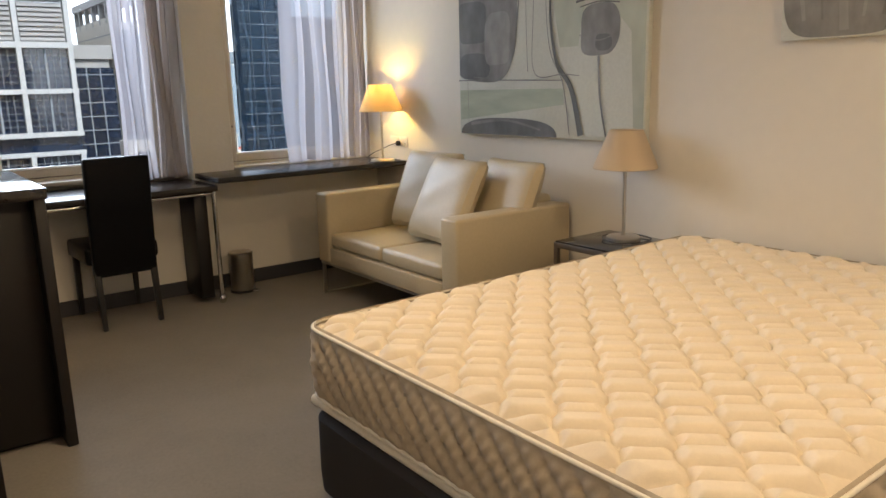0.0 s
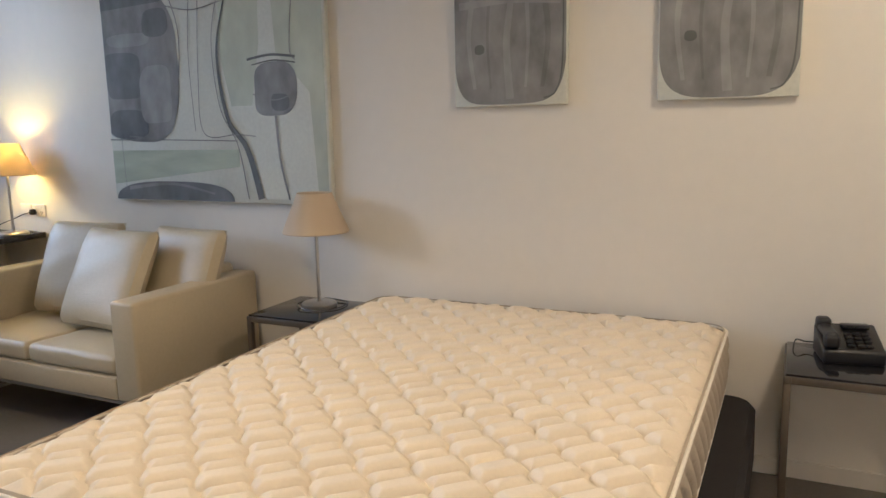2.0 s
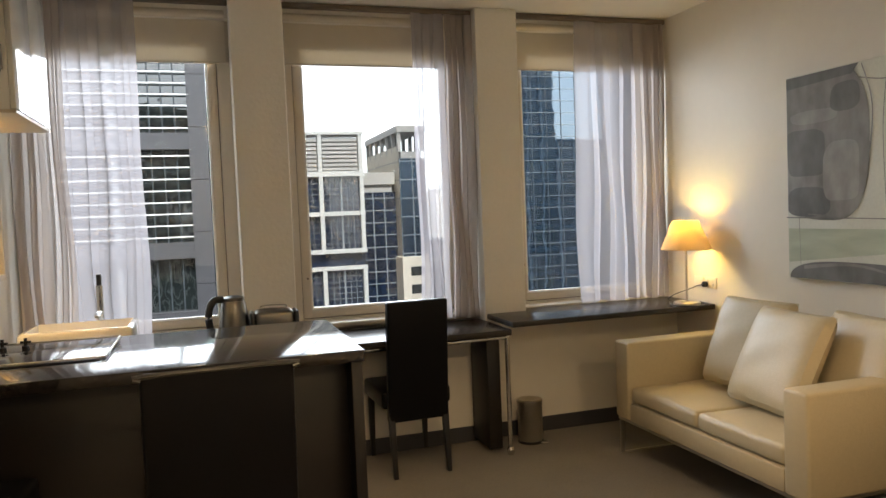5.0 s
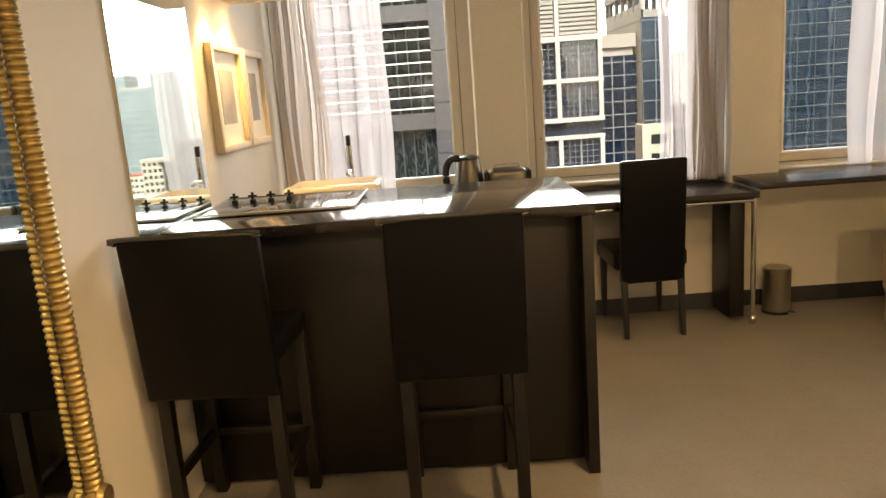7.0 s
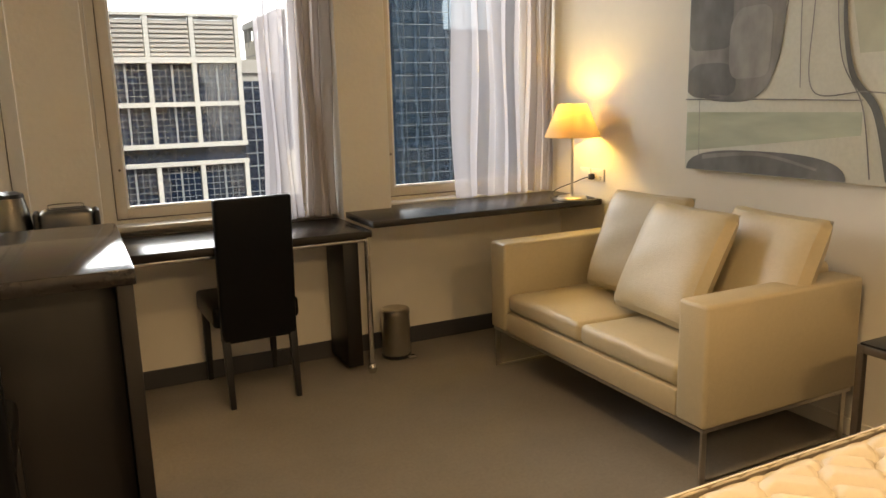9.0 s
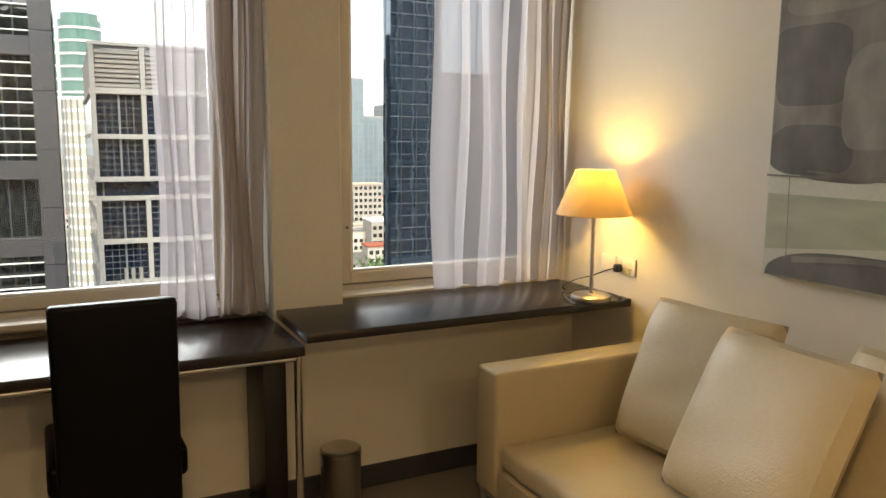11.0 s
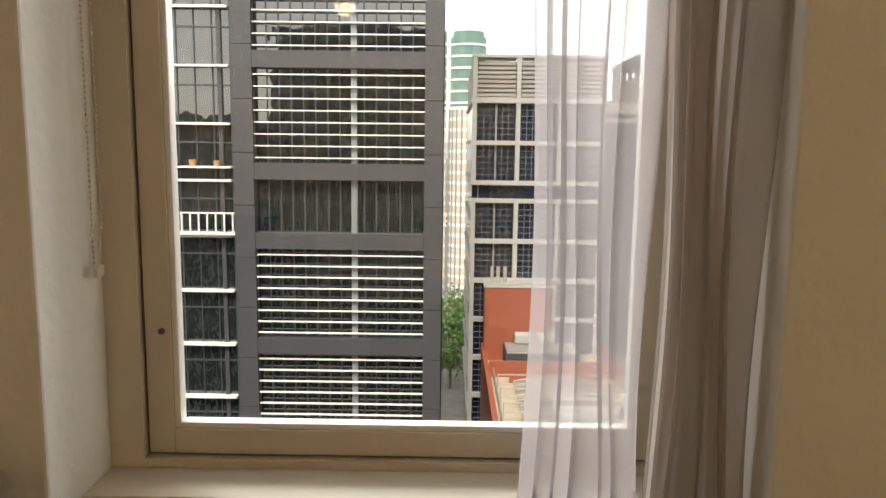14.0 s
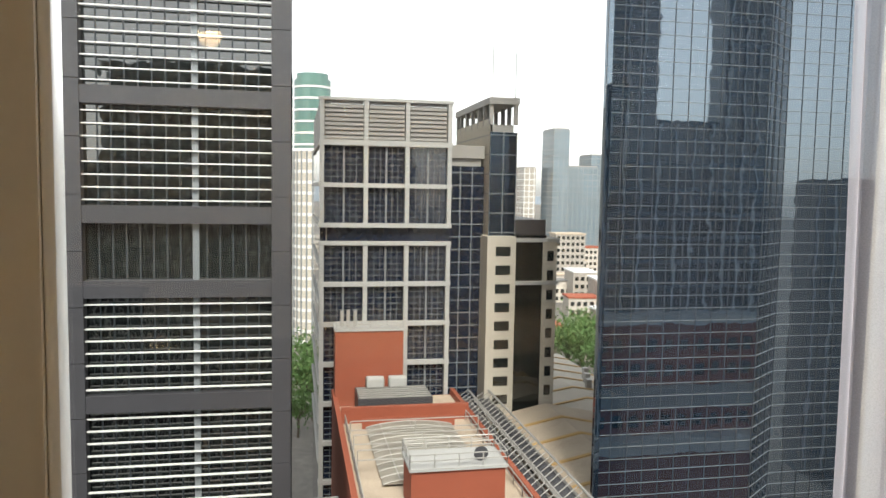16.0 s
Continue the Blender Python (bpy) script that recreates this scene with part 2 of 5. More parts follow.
TEAL_GLASS = facade_glass("teal_tower_glass", (0.11, 0.21, 0.18))
# far towers: the air's haze is mixed into this glass colour
HAZE_GLASS = facade_glass("haze_tinted_tower_glass", (0.15, 0.20, 0.23))
GREY_CONCRETE = mat("pale_concrete_frame", (0.41, 0.41, 0.39), 0.8, var=0.06, scale=0.3)
CROWN = mat("grey_louvre_crown", (0.30, 0.29, 0.27), 0.7, var=0.08, scale=0.4)
CREAM_CONCRETE = mat("cream_concrete", (0.50, 0.46, 0.38), 0.85, var=0.08, scale=0.3)
MULLION = mat("grey_mullion", (0.22, 0.24, 0.25), 0.5, 0.3)
TERRACOTTA = mat("terracotta_render", (0.30, 0.08, 0.042), 0.85, var=0.12, scale=0.5)
ROOF_BEIGE = mat("weathered_roof", (0.46, 0.38, 0.29), 0.9, var=0.3, scale=0.3)
ROOF_GREY = mat("grey_roof_deck", (0.20, 0.20, 0.195), 0.9, var=0.2, scale=0.3)
ROOF_PALE = mat("pale_gravel_roof", (0.52, 0.47, 0.39), 0.9, var=0.2, scale=0.3)
ROOF_OCHRE = mat("ochre_roof_trim", (0.50, 0.33, 0.14), 0.85, var=0.15, scale=0.5)
SKYLIGHT = mat("dusty_skylight_sheet", (0.27, 0.25, 0.21), 0.6, var=0.25, scale=0.6)
RAIL = mat("galvanised_rail", (0.40, 0.39, 0.36), 0.5, 0.2)
ASPHALT = mat("asphalt", (0.15, 0.14, 0.125), 0.9, var=0.35, scale=0.05)
TOWN = mat("pale_town_walls", (0.50, 0.46, 0.40), 0.9, var=0.2, scale=0.05, random_tint=0.3)
LEAVES = mat("foliage", (0.07, 0.14, 0.035), 0.8, var=0.4, scale=0.8)
BARK = mat("bark", (0.10, 0.08, 0.06), 0.9)
# hill colour carries the blue haze of distance
HILLS = mat("haze_blue_hills", (0.26, 0.31, 0.36), 1.0, var=0.05, scale=0.005)


# ---- builders ----
def mesh_of(bm, name, material, smooth=True):
    me = bpy.data.meshes.new(name)
    bm.to_mesh(me)
    bm.free()
    me.materials.append(material)
    if smooth:
        me.shade_smooth()
        me.set_sharp_from_angle(angle=radians(38))
    return me


def thing(name, place=(0, 0, 0), rz=0.0, label="", category="", group="", kind=""):
    e = new(name)
    e.empty_display_size = 0.05
    e.matrix_world = pose(*place, 0, 0, rz)
    return tagged(e, label, category, group, kind)


def part(name, bm, material, parent=None, label="", smooth=True):
    ob = new(name, mesh_of(bm, name, material, smooth))
    if parent:
        ob.parent = parent
    if label:
        ob["label"] = label
    return ob


def box(x0, x1, y0, y1, z0, z1, r=0.0, seg=2, bm=None):
    """A box between corners, its edges rounded by r."""
    own = bmesh.new()
    bmesh.ops.create_cube(own, size=1, matrix=Matrix.Translation(((x0 + x1) / 2, (y0 + y1) / 2, (z0 + z1) / 2))
                          @ Matrix.Diagonal((abs(x1 - x0), abs(y1 - y0), abs(z1 - z0), 1)))
    if r:
        bmesh.ops.bevel(own, geom=own.edges[:], offset=r, segments=seg, affect="EDGES", profile=0.5)
    return join(bm, own)


def join(bm, own):
    if bm is None:
        return own
    me = bpy.data.meshes.new("t")
    own.to_mesh(me)
    own.free()
    bm.from_mesh(me)
    bpy.data.meshes.remove(me)
    return bm


def turned(profile, seg=32, bm=None, centre=(0, 0, 0), closed=False):
    """A body of revolution about z from (radius, height) pairs."""
    own = bmesh.new()
    rings = []
    for r, z in profile:
        rings.append([own.verts.new((centre[0] + r * math.cos(2 * math.pi * i / seg), centre[1] + r * math.sin(2 * math.pi * i / seg), centre[2] + z)) for i in range(seg)])
    for a, b in zip(rings, rings[1:]):
        for i in range(seg):
            own.faces.new((a[i], a[(i + 1) % seg], b[(i + 1) % seg], b[i]))
    if closed:
        own.faces.new(rings[0][::-1])
        own.faces.new(rings[-1])
    return join(bm, own)


def tube(points, r, seg=8, bm=None):
    """A round bar along points."""
    own = bmesh.new()
    pts = [Vector(p) for p in points]
    rings = []
    for i, p in enumerate(pts):
        d = (pts[min(i + 1, len(pts) - 1)] - pts[max(i - 1, 0)]).normalized()
        q = d.to_track_quat("Z", "Y")
        rings.append([own.verts.new(p + q @ Vector((r * math.cos(2 * math.pi * k / seg), r * math.sin(2 * math.pi * k / seg), 0))) for k in range(seg)])
    for a, b in zip(rings, rings[1:]):
        for k in range(seg):
            own.faces.new((a[k], a[(k + 1) % seg], b[(k + 1) % seg], b[k]))
    own.faces.new(rings[0][::-1])
    own.faces.new(rings[-1])
    return join(bm, own)


def smooth_path(pts, n=8):
    """Points on a smooth curve through pts."""
    out, p = [], [Vector(q) for q in pts]
    for i in range(len(p) - 1):
        a, b, c, d = p[max(i - 1, 0)], p[i], p[i + 1], p[min(i + 2, len(p) - 1)]
        for k in range(n):
            t = k / n
            out.append(0.5 * ((2 * b) + (c - a) * t + (2 * a - 5 * b + 4 * c - d) * t * t + (3 * b - a - 3 * c + d) * t ** 3))
    return out + [p[-1]]


def sheet(nx, ny, f, bm=None):
    """A grid of points f(u, v)."""
    own = bmesh.new()
    g = [[own.verts.new(f(i / nx, j / ny)) for i in range(nx + 1)] for j in range(ny + 1)]
    for j in range(ny):
        for i in range(nx):
            own.faces.new((g[j][i], g[j][i + 1], g[j + 1][i + 1], g[j + 1][i]))
    return join(bm, own)


def structure(name, bm, material, label, parent=None, smooth=False):
    ob = part(name, bm, material, parent, smooth=smooth)
    return tagged(ob, label, name.split("_")[0], kind="structure")


# ---- the room's shell ----
XL, CEILZ, YB = -4.04, 2.69, -6.2
structure("floor", box(XL - 0.2, 0.2, YB - 0.2, 0.3, -0.12, 0), FLOOR, "grey-brown low-pile carpet floor throughout the room")
structure("ceiling", box(XL - 0.2, 0.2, YB - 0.2, 0.45, CEILZ, CEILZ + 0.15), CEIL, "plain off-white painted flat ceiling")
structure("wall_east", box(0, 0.2, YB - 0.2, 0.45, 0, CEILZ), WALL, "cream painted wall hung with three grey paintings")
structure("wall_west", box(XL - 0.2, XL, YB - 0.2, 0.45, 0, CEILZ), WALL, "cream painted kitchen wall with mirror and framed prints")
structure("wall_south", box(XL, 0, YB - 0.2, YB, 0, CEILZ), WALL, "plain cream wall that closes the room")
PIL = [(-2.865, -2.572), (-1.405, -1.127)]
structure("wall_north", box(XL, 0, 0.0, 0.34, 0, 0.74), WALL, "cream painted wall under the windows")
structure("wall_head", box(XL, 0, 0.16, 0.34, 2.60, CEILZ), WALL, "cream wall band over the windows")
for i, (a, b) in enumerate(PIL):
    structure("pillar_%d" % (i + 1), box(a, b, -0.002, 0.34, 0.74, CEILZ, 0.006), RENDERED, "cream rendered pillar between two windows")
structure("baseboard", box(-1.37, -0.0, -0.012, 0.0, 0, 0.095, 0.003), SKIRT, "charcoal skirting board under the window counter")
structure("baseboard_desk", box(-2.6, -1.38, -0.012, 0.0, 0, 0.095, 0.003), SKIRT, "charcoal skirting board under the desk")
structure("baseboard_east", box(-0.012, 0, -6.2, -0.012, 0, 0.07, 0.003), WALL, "low cream skirting along the painted wall")

# windows: an outer frame, a sash round the pane, a white bead
GY = 0.25
OPEN = [(XL + 0.01, -2.865), (-2.572, -1.405), (-1.127, -0.0)]
GLASS = [(-3.865, -3.005), (-2.44, -1.58), (-0.995, -0.13)]
Z0, Z1 = 0.74, 2.60


def frame_of(x0, x1, z0, z1, w, y0, y1, r=0.003):
    bm = box(x0, x0 + w, y0, y1, z0, z1, r)
    box(x1 - w, x1, y0, y1, z0, z1, r, bm=bm)
    box(x0 + w, x1 - w, y0, y1, z0, z0 + w, r, bm=bm)
    return box(x0 + w, x1 - w, y0, y1, z1 - w, z1, r, bm=bm)


for i, ((a, b), (g0, g1)) in enumerate(zip(OPEN, GLASS)):
    w = thing("window_%d" % (i + 1), (0, 0, 0), label="beige framed window with a white bead over the city", category="window", kind="structure")
    s0, s1, sz0, sz1 = g0 - 0.063, g1 + 0.063, 0.885 - 0.063, 2.52
    part("pane", box(g0 - 0.01, g1 + 0.01, GY + 0.004, GY + 0.012, 0.875, 2.46), PANE, w, "clear glass", False).visible_shadow = False
    part("bead", frame_of(g0 - 0.013, g1 + 0.013, 0.872, 2.463, 0.012, GY - 0.012, GY + 0.02), BEAD, w, "white glazing bead")
    part("sash", frame_of(s0, s1, sz0, sz1, 0.050, GY - 0.016, GY + 0.04), FRAME, w, "beige sash frame")
    part("gasket", frame_of(s0 - 0.004, s1 + 0.004, sz0 - 0.004, sz1 + 0.004, 0.004, GY - 0.008, GY + 0.03, 0), GASKET, w, "dark gap line")
    o = box(a, s0 - 0.005, GY - 0.03, 0.33, Z0, Z1)
    box(s1 + 0.005, b, GY - 0.03, 0.33, Z0, Z1, bm=o)
    box(s0 - 0.005, s1 + 0.005, GY - 0.03, 0.33, Z0, sz0 - 0.005, bm=o)
    box(s0 - 0.005, s1 + 0.005, GY - 0.03, 0.33, sz1 + 0.005, Z1, bm=o)
    part("window_frame", o, FRAME, w, "beige outer frame", False)
    part("window_sill", box(a, b, 0.1, GY - 0.03, 0.775 if i else 0.77, 0.80, 0.003), FRAME, w, "beige inner sill")
    part("latch", turned([(0.0, -0.004), (0.006, -0.004), (0.006, 0.004), (0.0, 0.004)], 12), GASKET, w, "dark sash screw").matrix_basis = pose(g0 - 0.03, GY - 0.018, 1.066, 90)
    bl = thing("roller_blind", (0, 0, 0), label="cream roller blind drawn a little way down", category="blind", group="roller blinds")
    part("cloth", box(a + 0.02, b - 0.02, 0.198, 0.200, 2.36, 2.60), BLIND, bl, "cream blind cloth", False)
    part("bottom_bar", box(a + 0.02, b - 0.02, 0.193, 0.205, 2.352, 2.362, 0.003), FRAME, bl, "thin bottom bar")
    part("tube", tube([(a + 0.02, 0.165, 2.625), (b - 0.02, 0.165, 2.625)], 0.025, 16), FRAME, bl, "rolled blind")
    tk = thing("curtain_track", (0, 0, 0), label="dark metal curtain track below the ceiling", category="curtain track", group="curtain tracks")
    part("rail", box(a + 0.004, b - 0.004, 0.055, 0.095, 2.655, 2.685, 0.004), GASKET, tk)
# beaded chain of the middle blind
ch = thing("blind_chain", (-2.552, 0.15, 0), label="thin beaded blind chain in the window reveal", category="blind chain")
for dy in (0.0, 0.035):
    bm = tube([(0, dy, 1.195), (0, dy, 2.62)], 0.0008, 5)
    for k in range(150):
        bmesh.ops.create_icosphere(bm, subdivisions=1, radius=0.0028, matrix=Matrix.Translation((0, dy, 1.20 + k * 0.0095)))
    tagged(part("bead_string", bm, STEEL, ch, "steel beads on a cord"), kind="stuff")
part("weight", box(-0.005, 0.005, 0.004, 0.031, 1.18, 1.203, 0.004), FRAME, ch, "cream chain tensioner")


def curtain(label, x0, x1, dense_from, y0, z0, z1, folds, seed, flip=1):
    """Pleated cloth hung from a track, gathered more closely at one side."""
    rng = random.Random(seed)
    ph = [rng.uniform(0, 6.28) for _ in range(6)]
    c = thing("curtain", (0, 0, 0), label=label, category="curtain", group="window curtains")

    def f(u, v, a, b, n, amp):
        z = z0 + (z1 - z0) * v
        top = max(0, (v - 0.9) / 0.1)
        # folds open out and wander towards the hem
        wob = (1 - v) * (0.6 * math.sin(3.1 * u * 3 + ph[0]) + 0.35 * math.sin(7.3 * u * 2 + ph[1])) * 0.6
        s = 2 * math.pi * n * (u + 0.05 * math.sin(5 * u + ph[2]) + 0.028 * math.sin(13 * u + ph[0])) + wob
        k = amp * (1 - 0.55 * top) * (0.75 + 0.4 * math.sin(4.3 * u * 3 + ph[1]))
        fold = math.sin(s) + 0.28 * math.sin(2 * s + ph[3]) + 0.3 * math.sin(0.5 * s + ph[4]) * (1 - v)
        x = a + (b - a) * u + 0.010 * math.sin(2 * s + ph[5]) + 0.012 * math.sin(9 * v + ph[2] + 5 * u) * (1 - v)
        hem = 0.005 * math.sin(s * 0.5 + ph[1]) + 0.003 * math.sin(s)
        return (x, y0 + k * fold + 0.012 * math.sin(4 * v + 8 * u), z + hem * (1 - v) ** 3)
    n_thin = max(3, int(folds * 0.55))
    thin = (x0, dense_from) if flip > 0 else (dense_from, x1)
    thick = (dense_from, x1) if flip > 0 else (x0, dense_from)
    part("cloth", sheet(n_thin * 14, 60, lambda u, v: f(u, v, thin[0], thin[1], n_thin, 0.024)), SHEER, c, "thin white sheer cloth")
    part("gathered_cloth", sheet((folds - n_thin) * 14, 60, lambda u, v: f(u, v, thick[0], thick[1], folds - n_thin, 0.030)), DENSE, c, "bunched cloth, greyer where it gathers")
    part("hem", sheet(n_thin * 14, 2, lambda u, v: tuple(Vector(f(u, v * 0.035, thin[0], thin[1], n_thin, 0.024)) + Vector((0, -0.002, 0)))), SHEER, c, "sewn double hem")
    return c


curtain("sheer white curtain, gathered grey against the side wall", -0.68, -0.015, -0.24, 0.075, 0.800, 2.655, 9, 3)
curtain("sheer white curtain bunched against the pillar", -1.80, -1.415, -1.59, 0.06, 0.775, 2.655, 7, 5)
curtain("sheer white curtain drawn to the kitchen wall", -4.0, -3.37, -3.74, 0.07, 0.79, 2.655, 9, 8, -1)

# ---- counter, desk, chair ----
c = thing("window_counter", (0, 0, 0), label="dark walnut counter along the window wall", category="counter")
part("top", box(-1.395, -0.002, -0.405, 0.12, 0.757, 0.790, 0.003), VENEER, c, "dark veneered top")
part("batten", box(-1.12, -0.004, -0.034, -0.002, 0.71, 0.756, 0.002), VENEER, c, "dark batten against the wall")
d = thing("desk", (0, 0, 0), label="dark walnut desk with chrome tube legs on castors", category="desk")
part("top", box(-2.62, -1.398, -0.395, 0.12, 0.713, 0.747, 0.003), VENEER, d, "dark veneered top")
part("front_rail", tube([(-2.6, -0.35, 0.697), (-1.41, -0.35, 0.697)], 0.012, 10), CHROME, d, "chrome rail")
for n, (lx, ly) in enumerate(((-1.412, -0.35), (-1.412, -0.05), (-2.58, -0.35))):
    lg = part("leg", tube([(lx, ly, 0.05), (lx, ly, 0.708)], 0.014, 12), CHROME, d, "chrome leg")
    part("castor", turned([(0.0, 0.0), (0.017, 0.002), (0.024, 0.02), (0.02, 0.042), (0.012, 0.052), (0, 0.053)], 16, centre=(lx, ly, 0)), CHROME, lg, "round chrome castor")
part("side_panel", box(-1.52, -1.44, -0.30, -0.02, 0.03, 0.712, 0.003), VENEER_V_SHADED, d, "dark upright panel")


def dining_chair(place, rz):
    ch = thing("dining_chair", place, rz, "black leatherette high-backed chair tucked under the desk", "chair")
    W = 0.185
    part("seat", box(-W - 0.015, W + 0.015, -0.02, 0.40, 0.37, 0.47, 0.02, 3), BLACK_LEATHER, ch, "padded seat")
    bk = box(-W + 0.012, W - 0.012, -0.055, 0.0, 0.30, 0.968, 0.014, 3)
    for v in bk.verts:
        h = max(0, v.co.z - 0.45)
        v.co.y -= 0.05 * (h / 0.5) ** 2
    part("backrest", bk, BLACK_LEATHER, ch, "tall upholstered back")
    part("seam", box(-0.0015, 0.0015, -0.0565, -0.053, 0.33, 0.5), BLACK_PLASTIC, ch)
    for lx, ly, t in ((-W + 0.03, -0.03, -0.04), (W - 0.03, -0.03, -0.04), (-W + 0.02, 0.37, 0.01), (W - 0.02, 0.37, 0.01)):
        lg = box(lx - 0.018, lx + 0.018, ly - 0.018, ly + 0.018, 0, 0.38, 0.004)
        for v in lg.verts:
            k = 1 - v.co.z / 0.38
            v.co.y += t * k
            v.co.x = lx + (v.co.x - lx) * (1 - 0.3 * k)
        part("leg", lg, BLACK_PLASTIC, ch, "black leg")
    return ch


dining_chair((-1.985, -0.385, 0), 2)

b = thing("waste_bin", (-1.20, -0.165, 0), label="small round steel pedal bin beside the desk", category="bin")
part("body", turned([(0.0, 0.012), (0.072, 0.012), (0.076, 0.02), (0.078, 0.24), (0.08, 0.245), (0.078, 0.25)], 36), STEEL, b, "brushed steel body")
part("lid", turned([(0.08, 0.245), (0.08, 0.262), (0.072, 0.268), (0.045, 0.266), (0.03, 0.258), (0.0, 0.256)], 36), STEEL, b, "dished steel lid")
part("base_ring", turned([(0.0, 0), (0.08, 0), (0.081, 0.014), (0.07, 0.016)], 36), BLACK_PLASTIC, b, "black foot ring")
part("pedal", box(0.03, 0.075, -0.105, -0.06, 0.005, 0.013, 0.003), CHROME, b, "chrome pedal")


def table_lamp(place, lit):
    l = thing("table_lamp", place, 0, "lit table lamp with a tapered cream shade and steel stem" if lit else "unlit table lamp with a tapered beige shade and steel stem", "lamp", "table lamps")
    part("base", turned([(0.0, 0), (0.082, 0), (0.084, 0.004), (0.082, 0.016), (0.076, 0.021), (0.012, 0.024), (0.01, 0.032), (0.0, 0.032)], 40), STEEL, l, "round brushed steel foot")
    part("stem", tube([(0, 0, 0.02), (0, 0, 0.42)], 0.0085, 16), STEEL, l, "brushed steel stem")
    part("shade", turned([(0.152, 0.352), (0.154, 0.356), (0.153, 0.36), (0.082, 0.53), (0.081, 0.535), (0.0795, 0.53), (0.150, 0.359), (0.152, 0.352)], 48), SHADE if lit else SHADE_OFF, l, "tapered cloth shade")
    r = tube([(-0.077, 0, 0.515), (0.077, 0, 0.515)], 0.0018, 6)
    tube([(0, -0.077, 0.515), (0, 0.077, 0.515)], 0.0018, 6, bm=r)
    part("spider", r, STEEL, l, "shade carrier wires")
    part("bulb_holder", turned([(0.0, 0.40), (0.014, 0.40), (0.014, 0.44), (0.0, 0.442)], 16), WHITE_PLASTIC, l)
    cord = smooth_path([(0.08, 0.02, 0.006), (0.13, 0.05, 0.005), (0.10, -0.09, 0.005), (-0.02, -0.12, 0.006), (-0.11, -0.05, 0.006), (-0.10, 0.04, 0.012), (-0.03, 0.095, 0.012), (0.06, 0.085, 0.01)])
    part("cord", tube(cord, 0.0035, 6), BLACK_PLASTIC, l, "coiled black cord")
    return l


lamp1 = table_lamp((-0.16, -0.335, 0.79), True)
lamp2 = table_lamp((-0.165, -2.49, 0.544), False)

# sockets over the counter
for name, y0, y1, lab in (("blank_plate", -0.205, -0.30, "blank white wall plate"), ("power_socket", -0.312, -0.425, "white double power socket above the counter")):
    s = thing(name, (0, 0, 0), label=lab, category="socket")
    part("plate", box(-0.009, -0.0005, y1, y0, 0.885, 0.958, 0.003), WHITE_PLASTIC, s, "white plate")
    if name == "power_socket":
        for yy in (-0.342, -0.395):
            sl = box(-0.0098, -0.0088, yy - 0.009, yy - 0.005, 0.905, 0.915)
            box(-0.0098, -0.0088, yy + 0.004, yy + 0.008, 0.905, 0.915, bm=sl)
            box(-0.0098, -0.0088, yy - 0.0015, yy + 0.0025, 0.893, 0.902, bm=sl)
            part("slots", sl, BLACK_PLASTIC, s)
            part("switch", box(-0.0125, -0.0085, yy - 0.006, yy + 0.006, 0.93, 0.945, 0.001), WHITE_PLASTIC, s)
pl = thing("plug", (0, 0, 0), label="black plug with its cord in the socket", category="plug")
part("body", box(-0.045, -0.0135, -0.356, -0.326, 0.895, 0.93, 0.008, 3), BLACK_PLASTIC, pl)
part("cord", tube(smooth_path([(-0.045, -0.34, 0.912), (-0.085, -0.335, 0.905), (-0.12, -0.29, 0.88), (-0.15, -0.20, 0.845), (-0.17, -0.15, 0.81), (-0.15, -0.14, 0.795)]), 0.003, 6), BLACK_PLASTIC, pl)
tg = thing("cord_tag", (-0.13, -0.385, 0.7905), 25, "small white paper tag on the lamp cord", "tag")
part("paper", box(-0.035, 0.035, -0.016, 0.016, 0.004, 0.005), CARD, tg, smooth=False)


# ---- sofa ----
def puffy(w, d, h, bm=None, n=14, m=None, pinch=0.5):
    """A stuffed cushion, w by d by h, thickest in its middle, its corners drawn out."""
    own = bmesh.new()

    def side(s):
        g = []
        for j in range(n + 1):
            row = []
            for i in range(n + 1):
                u, v = 2 * i / n - 1, 2 * j / n - 1
                e = max(0.0, (1 - abs(u) ** 3.2)) * max(0.0, (1 - abs(v) ** 3.2))
                k = e ** 0.36
                # corners are rounded off
                c4 = 1 - 0.03 * (u * v) ** 4
                inx = 1 - pinch * 0.10 * (1 - v * v) * abs(u) ** 3
                iny = 1 - pinch * 0.10 * (1 - u * u) * abs(v) ** 3
                wr = 0.012 * h * math.sin(9 * u + 4 * v) * e
                row.append(Vector((u * w / 2 * inx * c4, v * d / 2 * iny * c4, s * (h / 2 * k + wr))))
            g.append(row)
        return g
    a, b = side(1), side(-1)
    va = [[own.verts.new(p) for p in row] for row in a]
    vb = [[va[j][i] if i in (0, n) or j in (0, n) else own.verts.new(b[j][i]) for i in range(n + 1)] for j in range(n + 1)]
    for j in range(n):
        for i in range(n):
            own.faces.new((va[j][i], va[j][i + 1], va[j + 1][i + 1], va[j + 1][i]))
            own.faces.new((vb[j][i], vb[j + 1][i], vb[j + 1][i + 1], vb[j][i + 1]))
    if m:
        bmesh.ops.transform(own, matrix=m, verts=own.verts[:])
    return join(bm, own)


